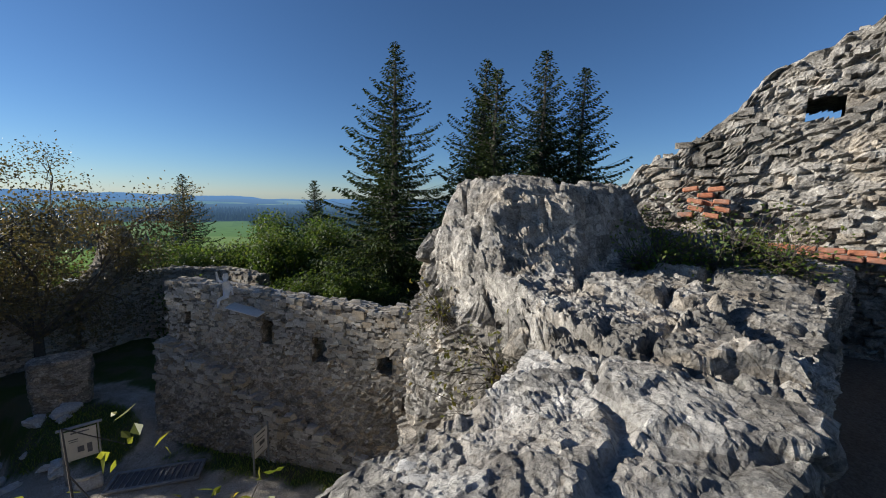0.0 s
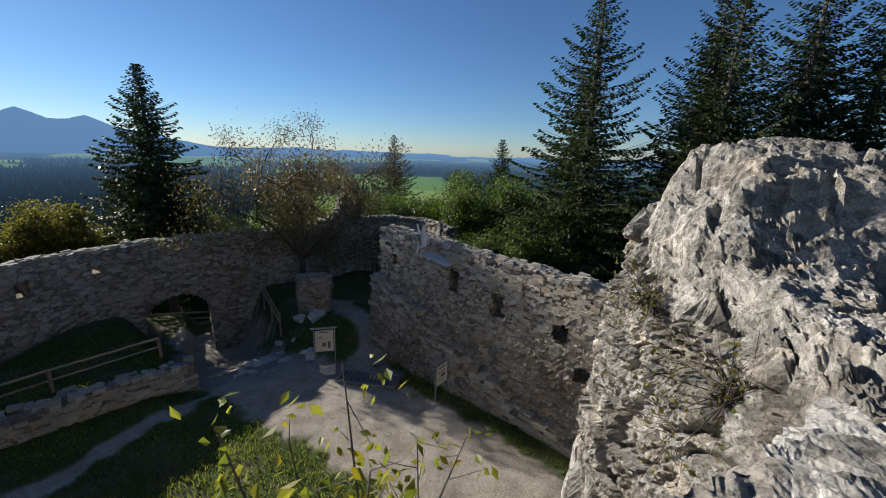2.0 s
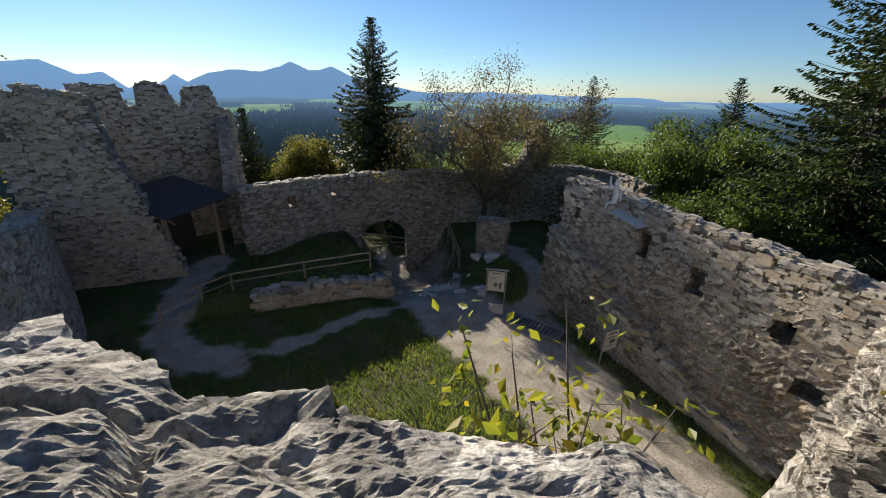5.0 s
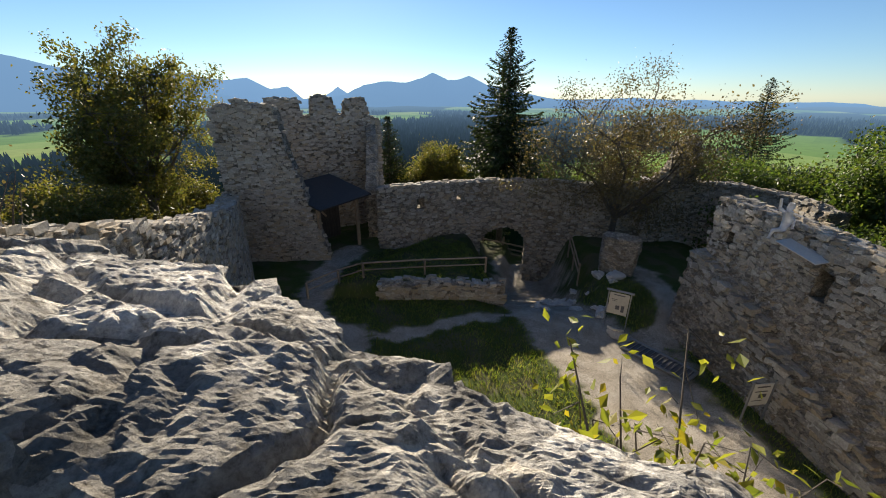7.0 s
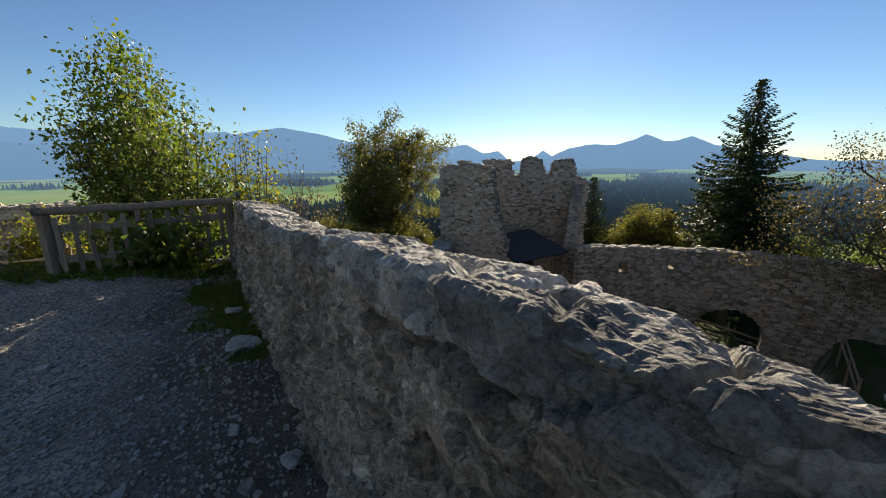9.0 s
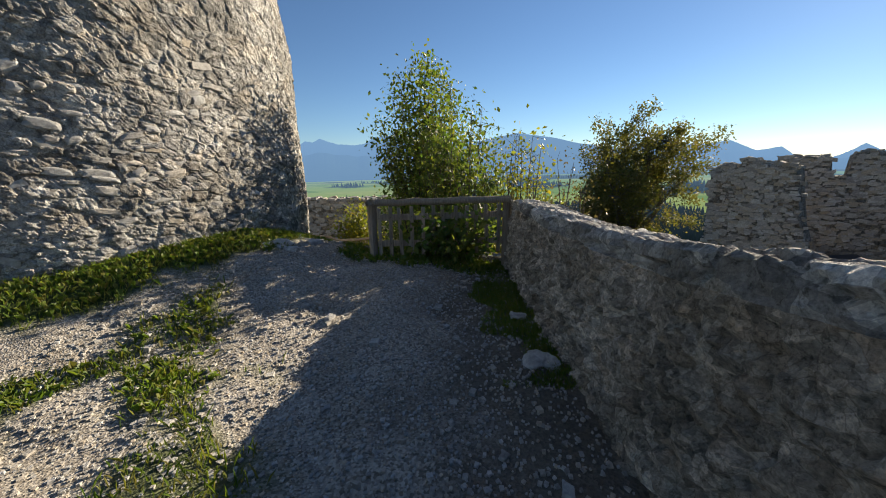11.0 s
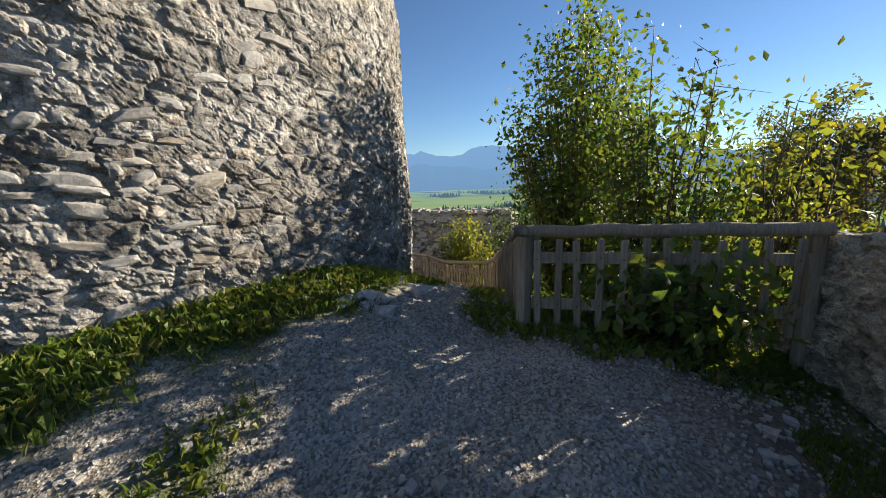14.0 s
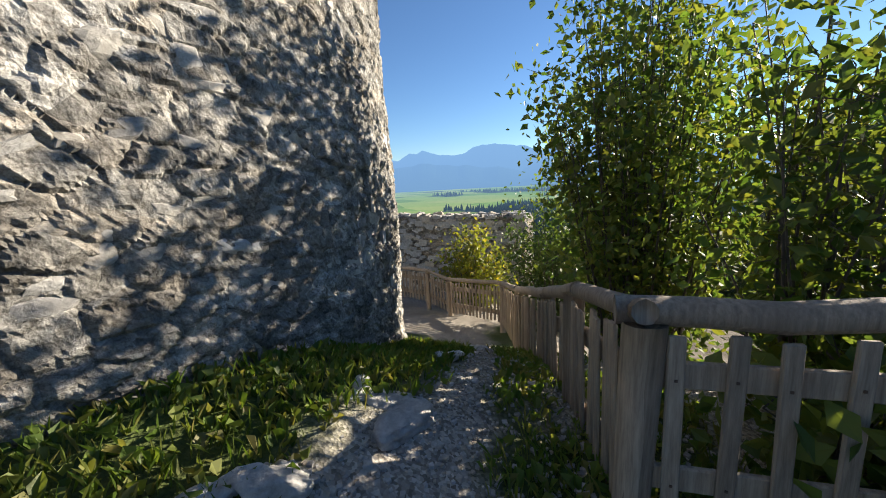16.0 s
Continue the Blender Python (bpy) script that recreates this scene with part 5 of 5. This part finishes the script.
def spruce_mesh(seed, height, radius, dense=1.0, bare=0.12):
    """A trunk with boughs at uneven heights; each bough droops and carries hanging sprays of needles."""
    rng = np.random.RandomState(seed)
    trunk = tube([(0, 0, 0), (0.05, 0, height * 0.4), (0, 0.05, height * 0.8), (0, 0, height)], [height * 0.018, height * 0.012, height * 0.006, 0.02], 8, seed)
    limbs, base, out, droop, size = [], [], [], [], []
    n = int(250 * dense)
    for k in range(n):
        f = ((k + rng.rand()) / n) ** 1.12
        z = height * (bare + (1 - bare) * f)
        ln = (radius * (1 - f) ** 0.9 + 0.12) * (0.5 + 0.75 * rng.rand() ** 0.8)
        a = k * 2.39996 + rng.uniform(-0.5, 0.5)
        dx, dy = math.cos(a), math.sin(a)
        m = max(4, int(ln / 0.13))
        u = np.linspace(0.05, 1, m)
        zz = z + ln * ((0.05 + 0.45 * f) * u - (0.62 * (1 - f) + 0.05) * u ** 1.4 + 0.22 * u ** 4)
        P = np.stack([ln * u * dx, ln * u * dy, zz], -1)
        limbs.append(tube(P[[0, m // 2, -1]], [0.03, 0.02, 0.006], 4, 1))
        for h in range(5):
            spread = 0.27 * ln * (1 - 0.75 * u) * rng.uniform(-1, 1, m) + 0.06 * rng.randn(m)
            base.append(P + np.stack([-dy * spread, dx * spread, -0.12 * np.abs(spread)], -1))
            side = rng.uniform(-1.0, 1.0, m) + np.sign(spread) * 0.5
            o = np.stack([dx * 0.7 - dy * side, dy * 0.7 + dx * side, np.zeros(m)], -1)
            out.append(o / (np.linalg.norm(o, axis=1)[:, None] + 1e-9))
            droop.append(rng.uniform(0.15, 1.5, m) * (0.35 + 0.65 * (1 - f)))
            size.append(rng.uniform(0.22, 0.5, m) * (0.55 + 0.45 * (1 - f)))
    B, O = np.concatenate(base), np.concatenate(out)
    D, S = np.concatenate(droop)[:, None], np.concatenate(size)[:, None]
    T = O - D * np.array([0, 0, 1.0])
    T /= np.linalg.norm(T, axis=1)[:, None]
    W = np.cross(T, rng.randn(len(T), 3))
    W /= np.linalg.norm(W, axis=1)[:, None] + 1e-9
    V = np.stack([B, B + T * S * 0.45 + W * S * 0.2, B + T * S, B + T * S * 0.45 - W * S * 0.2], 1).reshape(-1, 3)
    F = np.arange(len(B) * 4).reshape(-1, 4)
    tv, tf = join([trunk] + limbs)
    return mesh_of("trunk", tv, tf, BARK), mesh_of("crown", V, F, NEEDLES)


SPRUCES = {}


def spruce(tip, height, radius, seed, label="tall dark spruce with drooping branches behind the wall"):
    if seed not in SPRUCES:
        SPRUCES[seed] = spruce_mesh(seed, height, radius * 1.95, 1.25 if seed in (1, 3, 4) else 1.0, bare=0.42 if seed == 5 else 0.12)
    tr = thing("spruce_tree", label, "tree", "spruces around the castle", at=(tip[0], tip[1], tip[2] - height))
    tr.rotation_euler = (0, 0, seed * 1.3 + tip[0])
    part("trunk", SPRUCES[seed][0], tr)
    part("crown", SPRUCES[seed][1], tr)
    return tr


spruce((16.87, 24.82, 12.3), 26, 4.4, 1)
spruce((24.5, 23.7, 10.1), 24, 2.7, 2)
spruce((25.99, 18.9, 12.6), 26, 3.9, 3)
spruce((27.5, 16.6, 11.2), 25, 3.8, 4)
spruce((-13.76, 36.0, 7.5), 21, 2.5, 5)
spruce((8.6, 71.0, 4.4), 24, 4.0, 6, "distant spruce rising above the trees on the slope")
spruce((19.9, 47.9, 3.6), 20, 2.8, 7, "slender spruce among broadleaved trees")
spruce((-24.5, 31.6, 0.1), 14, 2.0, 8, "slim spruce beside the gate tower")
spruce((-19.1, 41.2, -1.4), 15, 2.6, 9, "small spruce behind the long wall")
spruce((19.5, 30.0, 6.0), 22, 4.0, 2)
spruce((30.5, 22.0, 8.5), 24, 4.2, 1)
spruce((22.0, 21.0, 5.5), 20, 4.0, 3)
spruce((20.5, 18.5, 3.0), 18, 3.6, 4)


def broadleaf_mesh(seed, height, width, leaf, mat, leaves=9000, trunk_h=0.25, sparse=1.0, clump=0.5, twigs=True):
    """Trunk and limbs that fork towards clumps, with leaves round the ends of the twigs."""
    rng = np.random.RandomState(seed)
    parts, tips = [], []
    base = np.array([0, 0, 0.0])
    fork = np.array([0.1 * rng.randn(), 0.1 * rng.randn(), height * trunk_h])
    parts.append(tube([base, (base + fork) / 2 + 0.05 * rng.randn(3), fork], [height * 0.022, height * 0.018, height * 0.015], 8, seed))
    n1 = 7
    for k in range(n1):
        a = k * 6.283 / n1 + rng.uniform(-0.3, 0.3)
        el = rng.uniform(0.5, 1.35)
        L = height * (1 - trunk_h) * rng.uniform(0.55, 0.95)
        d = np.array([math.cos(a) * math.cos(el) * width / height * 1.5, math.sin(a) * math.cos(el) * width / height * 1.5, math.sin(el)])
        e = fork + d * L
        mid = fork + d * L * 0.5 + rng.randn(3) * 0.04 * height
        parts.append(tube([fork, mid, e], [height * 0.011, height * 0.006, 0.012], 6, seed + k))
        for j in range(9):
            u = rng.uniform(0.25, 1.0)
            s = (fork * (1 - u) ** 2 + 2 * mid * u * (1 - u) + e * u * u)
            dd = rng.randn(3) * 0.7 + d * 0.6
            dd /= np.linalg.norm(dd)
            l2 = height * 0.17 * rng.uniform(0.5, 1.2)
            e2 = s + dd * l2 + np.array([0, 0, 0.06 * height * rng.rand()])
            parts.append(tube([s, (s + e2) / 2 + 0.02 * height * rng.randn(3), e2], [height * 0.004, height * 0.003, 0.006], 4, seed + j))
            tips.append(e2)
            for i in range(4 if twigs else 1):
                d3 = rng.randn(3) * 0.8 + dd * 0.7
                e3 = s + (e2 - s) * rng.uniform(0.3, 1) + d3 / np.linalg.norm(d3) * l2 * 0.55
                parts.append(tube([(s + e2) / 2, e3], [height * 0.002, 0.004], 3, seed + i))
                tips.append(e3)
    tv, tf = join(parts)
    lv, lf = leaf_cloud(np.array(tips), int(leaves * sparse), clump, leaf, rng)
    return mesh_of("trunk", tv, tf, BARK), mesh_of("crown", lv, lf, mat)


BROAD = {}


def broadleaf(key, at, height, width, leaf, mat, label, leaves=9000, scale=1.0, **kw):
    if key not in BROAD:
        BROAD[key] = broadleaf_mesh(100 + sum(map(ord, key)), height, width, leaf, mat, leaves, **kw)
    tr = thing("broadleaf_tree", label, "tree", "broadleaved trees around the castle", at=at)
    tr.rotation_euler = (0, 0, at[0] * 0.7)
    tr.scale = (scale,) * 3
    part("trunk", BROAD[key][0], tr, "grey-brown trunk and limbs")
    part("crown", BROAD[key][1], tr)
    return tr


broadleaf("bare", (-2.2, 29.6, -8.6), 13.0, 8.2, 0.085, LEAF_AUTUMN, "half-bare tree with thin brown leaves inside the far wall", 34000, trunk_h=0.2, clump=0.5)
broadleaf("maple", (-33.0, 13.2, -11.5), 18.0, 6.5, 0.13, LEAF_OLIVE, "broad tree with olive autumn leaves behind the sloping wall", 42000, trunk_h=0.3, clump=0.36)
broadleaf("shrub", (-21.7, 36.2, -12.5), 10.3, 5.0, 0.13, LEAF_OLIVE, "yellow-green tree behind the long wall", 34000, trunk_h=0.15, clump=0.42)
for x, y, z, s in ((-28.5, 7.5, -12.5, 0.95), (-25.0, 4.5, -11.5, 0.8), (-35, 8, -14.5, 1.1), (-31, 3, -13, 0.9), (-40, 17, -16, 1.1), (-39, 4, -16, 1.0), (-37.5, 22, -16, 0.9)):
    broadleaf("shrub", (x, y, z), 10.3, 5.0, 0.26, LEAF_YELLOW, "sunlit bushy tree on the slope below the wall", scale=s)
for x, y, z, s in ((13.2, 35.2, -11.5, 1.16), (6.4, 38.0, -12.4, 1.06), (14.5, 30.5, -11.0, 0.95), (4.5, 44.0, -13.5, 1.0), (-3.0, 44.0, -14, 1.0), (-8.0, 40.0, -14, 0.95), (22, 38, -13, 1.1), (19, 25, -10, 0.8), (29, 30, -13, 1.1), (12.5, 25.5, -10.5, 0.8), (1.5, 40, -14, 0.95)):
    broadleaf("green", (x, y, z), 11.0, 6.0, 0.13, LEAF_GREEN, "leafy green tree on the slope outside the walls", 42000, scale=s, trunk_h=0.15, clump=0.45)

# far woods: many small cones in one piece
_wv, _wf, _b = [], [], 0
_wr = np.random.RandomState(12)
for _k in range(9):
    n = 9000
    a, r = _wr.uniform(-2.6, 2.9, n), 85 * (2300 / 85) ** (_wr.rand(n) ** 0.62)
    x, y = -r * np.sin(a), r * np.cos(a)
    k = (np.hypot(x + 3, y - 10) > 60) & (meadow(x, y) < 0.3)
    x, y = x[k], y[k]
    n = len(x)
    z = hill_z(x, y)
    h, w = _wr.uniform(10, 22, n), _wr.uniform(2.6, 4.4, n)
    an = np.arange(6)[None] * 1.0472 + _wr.rand(n)[:, None]
    ring = np.stack([x[:, None] + w[:, None] * np.cos(an), y[:, None] + w[:, None] * np.sin(an), np.repeat((z + h * 0.1)[:, None], 6, 1)], -1)
    ring2 = np.stack([x[:, None] + 0.65 * w[:, None] * np.cos(an + 0.5), y[:, None] + 0.65 * w[:, None] * np.sin(an + 0.5), (z + h * 0.5)[:, None] + _wr.randn(n, 6)], -1)
    tip = np.stack([x, y, z + h], -1)[:, None]
    _wv.append(np.concatenate([ring, ring2, tip], 1).reshape(-1, 3))
    base = _b + np.arange(n) * 13
    for i in range(6):
        j = (i + 1) % 6
        _wf += np.stack([base + i, base + j, base + 6 + j, base + 6 + i], -1).tolist()
        _wf += np.stack([base + 6 + i, base + 6 + j, base + 12], -1).tolist()
    _b += n * 13
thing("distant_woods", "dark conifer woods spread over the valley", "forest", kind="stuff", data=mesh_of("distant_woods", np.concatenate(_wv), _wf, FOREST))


# ---- bushes ----
def bush(name, label, at, stems, height, width, leaf, mat, leaves, seed, clump=0.22, lean=(0, 0), group=""):
    rng = np.random.RandomState(seed)
    b = thing(name, label, "bush", group, at=at)
    tips, parts = [], []
    for k in range(stems):
        a = rng.uniform(0, 6.283)
        rr = width * math.sqrt(rng.rand()) * 0.95
        h = height * (1 - 0.45 * (rr / width) ** 2) * rng.uniform(0.75, 1.05)
        p0 = np.array([math.cos(a) * rr * 0.3, math.sin(a) * rr * 0.3, 0])
        p2 = np.array([math.cos(a) * rr + lean[0], math.sin(a) * rr + lean[1], h])
        p1 = (p0 + p2) / 2 + np.array([0, 0, h * 0.12]) + 0.08 * rng.randn(3)
        parts.append(tube([p0, p1, p2], [0.02, 0.012, 0.004], 5, seed + k))
        for u in np.linspace(0.15, 1.0, 9):
            q = p0 * (1 - u) ** 2 + 2 * p1 * u * (1 - u) + p2 * u * u
            tips.append(q)
            e = q + rng.randn(3) * 0.2
            parts.append(tube([q, e], [0.005, 0.002], 3, k))
            tips.append(e)
    V, F = join(parts)
    part("stem", mesh_of("stem", V, F, BARK), b, "thin brown branching stem")
    lv, lf = leaf_cloud(np.array(tips), leaves, clump, leaf, rng)
    part("foliage", mesh_of("foliage", lv, lf, mat), b)
    return b


bush("bush", "tall dense bush with green and yellow leaves behind the fence", (-9.9, -1.25, -1.2), 74, 5.8, 1.4, 0.065, LEAF_BUSH, 17000, 41, 0.16)
bush("bush", "yellowing arm of the bush leaning over the fence", (-7.7, 0.95, -0.6), 20, 3.3, 0.75, 0.055, LEAF_YELLOW, 1500, 42, 0.16)
bush("bush", "bare reddish twigs and yellow leaves beside the bush", (-8.0, 2.0, -0.9), 22, 2.8, 0.8, 0.045, LEAF_AUTUMN, 600, 43, 0.2)
bush("bush", "low leaves pushing through the pickets", (-6.45, -0.5, 0.05), 22, 1.0, 0.8, 0.08, LEAF_BUSH, 2600, 44, 0.14)
bush("bush", "slender willow-like shrub by the lower fence", (-13.9, -2.4, -2.2), 30, 4.0, 1.3, 0.07, LEAF_GREEN, 7000, 45)
bush("bush", "yellow shrub against the far wall", (-15.6, -4.9, -2.4), 24, 2.6, 1.0, 0.08, LEAF_YELLOW, 3600, 46)
bush("bush", "green shrub filling the slope behind the lower fence", (-7.9, -0.35, -0.6), 38, 3.9, 1.0, 0.062, LEAF_BUSH, 5200, 47, 0.14)

for x, y, h, w, sd in ((7.3, 3.35, 0.32, 0.30, 51), (7.0, 2.9, 0.26, 0.34, 52), (6.7, 2.4, 0.22, 0.24, 53), (7.6, 2.3, 0.30, 0.34, 54), (7.2, 1.95, 0.24, 0.26, 55), (6.2, 2.9, 0.14, 0.2, 56)):
    bush("wild_plant", "tuft of wild herbs rooted on the rock ledge", (x, y, float(mass_top(x, y)) - 0.02), 20, h, w, 0.026, LEAF_BUSH, 1300, sd, 0.06, group="tufts on the ledge")
for x, y, z, sd in ((4.45, 4.2, 0.62, 61), (4.3, 3.6, 0.3, 62), (4.1, 3.05, 0.42, 63), (4.3, 3.5, -0.2, 64)):
    bush("wild_plant", "small dry tuft in a crack of the outer wall", (x, y, z), 8, 0.2, 0.14, 0.03, LEAF_OLIVE, 260, sd, 0.05, group="tufts in the cracks")

far_w, info_f = swept_wall("wall_lower", [(-17.3, -3.6, 0.3), (-18.1, -6.4, 0.2), (-18.9, -9.4, 0.2), (-19.6, -12, 0.2)][::-1], 0.8, -4.0, RUIN_WALL, 0.09, 0.08, 0.28, 0.05, [(6.6, 6.95, -0.25, 0.02, False), (4.7, 5.05, -0.25, 0.02, False)], "low crenellated rubble wall below the keep")
wall_stones(far_w, info_f, 900, 15, STONE)

# shrub growing from the outer face, its yellow leaves in front of the yard
twig = thing("shrub", "small wild shrub with yellow-green leaves rooted in the parapet", "plant", at=(1.6, 2.15, 0.1))
_tr = np.random.RandomState(5)
_tp, _lv = [], []
ENDS = [(-0.35, 0.45, 0.95), (0.05, 0.75, 1.0), (-0.1, 0.1, 0.9), (0.4, 0.85, 0.45), (0.3, 0.75, 0.2), (-0.2, 0.3, 0.75), (0.15, 0.35, 0.8), (-0.5, 0.3, 0.6), (0.7, 0.95, 0.35), (-0.05, 0.5, 0.6), (0.1, 0.25, 0.6), (-0.3, 0.2, 0.4), (0.0, 0.4, 0.35), (0.25, 0.5, 0.5), (-0.15, 0.55, 0.8)]
for i, e in enumerate(ENDS):
    e = np.array(e)
    mid = e * 0.5 + 0.06 * _tr.randn(3)
    _tp.append(tube([(0, 0, -0.5), mid, e], [0.009, 0.006, 0.003], 5, i))
    for u in np.linspace(0.45, 1.0, 6):
        q = 2 * mid * u * (1 - u) + e * u * u + np.array([0, 0, -0.5]) * (1 - u) ** 2
        t_ = q + _tr.randn(3) * 0.09
        _tp.append(tube([q, t_], [0.003, 0.0015], 3, i))
        _lv += [t_, t_ + _tr.randn(3) * 0.03]
V, F = join(_tp)
part("stem", mesh_of("stem", V, F, BARK), twig, "thin grey branching stem")
lv, lf = leaf_cloud(np.array(_lv), 640, 0.05, 0.036, _tr, 0.9, 1.9)
part("foliage", mesh_of("foliage", lv, lf, LEAF_YELLOW), twig)


# ---- grass, weeds and pebbles ----
def blades(name, label, xs, ys, zs, hgt, wid, mat, rng, leafy=False):
    n = len(xs)
    p = np.stack([xs, ys, zs], -1)
    a = rng.uniform(0, 6.283, n)
    h = hgt * rng.uniform(0.4, 1.2, n)
    lean = rng.uniform(0.1, 0.9, n) * h
    d = np.stack([np.cos(a), np.sin(a), 0 * a], -1)
    w = np.stack([-np.sin(a), np.cos(a), 0 * a], -1) * (wid * rng.uniform(0.6, 1.3, n))[:, None]
    m = p + d * (lean * 0.4)[:, None] + np.array([0, 0, 1]) * (h * 0.6)[:, None]
    t = p + d * lean[:, None] + np.array([0, 0, 1]) * (h * (0.7 if leafy else 1.0))[:, None]
    V = np.stack([p - w * 0.4, p + w * 0.4, m + w * (1.3 if leafy else 0.7), t, m - w * (1.3 if leafy else 0.7)], 1).reshape(-1, 3)
    i = np.arange(n)[:, None] * 5
    F = [list(q) for q in np.concatenate([i, i + 1, i + 2, i + 3, i + 4], 1)]
    thing(name, label, "grass", kind="stuff", data=mesh_of(name, V, F, mat))


def pick(n, x0, x1, y0, y1, test, rng):
    x, y = rng.uniform(x0, x1, n), rng.uniform(y0, y1, n)
    k = test(x, y)
    return x[k], y[k]


_gr = np.random.RandomState(8)


def on_terrace_grass(x, y):
    V = np.stack([x, y, terrace_z(x, y)], -1)
    r, e = terrace_cover(V)
    d = np.hypot(x - KEEP_C[0], y - KEEP_C[1])
    return (r < _gr.uniform(0.1, 0.7, len(x))) & (d > KEEP_R - 0.05) & (y < inner_y(x) - 0.1)


gx, gy = pick(60000, -9, 4, -6, 1, on_terrace_grass, _gr)
blades("grass", "short green grass and weeds on the bank under the keep", gx, gy, terrace_z(gx, gy) - 0.01, 0.10, 0.008, GRASS, _gr)
gx, gy = pick(14000, -8.5, -2, -6, 0.8, on_terrace_grass, _gr)
blades("weeds", "broad-leaved weeds along the foot of the keep", gx, gy, terrace_z(gx, gy) - 0.01, 0.11, 0.022, GRASS, _gr, True)


def on_court_grass(x, y):
    V = np.stack([x, y, court_z(x, y)], -1)
    r, e = court_cover(V)
    return r < _gr.uniform(0.1, 0.6, len(x))


gx, gy = pick(70000, -16, 11, 8, 24, on_court_grass, _gr)
blades("grass", "rough courtyard grass among the gravel", gx, gy, court_z(gx, gy) - 0.01, 0.14, 0.02, GRASS, _gr)

# loose stones on the path
fx, fy = pick(30000, -6.3, -2.4, -0.75, 0.9, lambda x, y: (y < inner_y(x) - 0.02) & (y > inner_y(x) - 0.75 + 0.3 * fbm(np.stack([x * 1.7, y * 1.7, x * 0], -1), 3) + 0.12 * np.abs(x + 4.6)), _gr)
blades("grass", "dark tufts of grass along the foot of the parapet", fx, fy, terrace_z(fx, fy) - 0.01, 0.055, 0.007, GRASS, _gr)
px_, py_ = pick(26000, -9, 3.5, -4.2, 1.0, lambda x, y: (np.hypot(x - KEEP_C[0], y - KEEP_C[1]) > KEEP_R + 0.9) & (y < inner_y(x) - 0.15), _gr)
_k = np.abs(_gr.randn(len(px_))) * 0.006 + 0.006
_k = np.where(_gr.rand(len(px_)) < 0.02, _k * 2.6, _k)
_tv = np.stack([LOW[k][0] for k in range(12)])[_gr.randint(12, size=len(px_))]
_ca, _sa = np.cos(px_ * 91), np.sin(px_ * 91)
_vx = (_tv[..., 0] * _ca[:, None] - _tv[..., 1] * _sa[:, None]) * _k[:, None] + px_[:, None]
_vy = (_tv[..., 0] * _sa[:, None] + _tv[..., 1] * _ca[:, None]) * _k[:, None] * 0.8 + py_[:, None]
_vz = _tv[..., 2] * _k[:, None] * 0.6 + (terrace_z(px_, py_) + 0.004)[:, None] + (0.035 * fbm(np.stack([px_, py_, terrace_z(px_, py_)], -1) * 2.6, 4))[:, None]
_PV = np.stack([_vx, _vy, _vz], -1).reshape(-1, 3)
_i = np.arange(len(px_))[:, None, None] * 8
_PF = (np.array(LOW[0][1])[None] + _i).reshape(-1, 4)
thing("pebbles", "loose pale gravel stones on the path", "gravel", kind="stuff", data=mesh_of("pebbles", _PV, _PF, STONE))
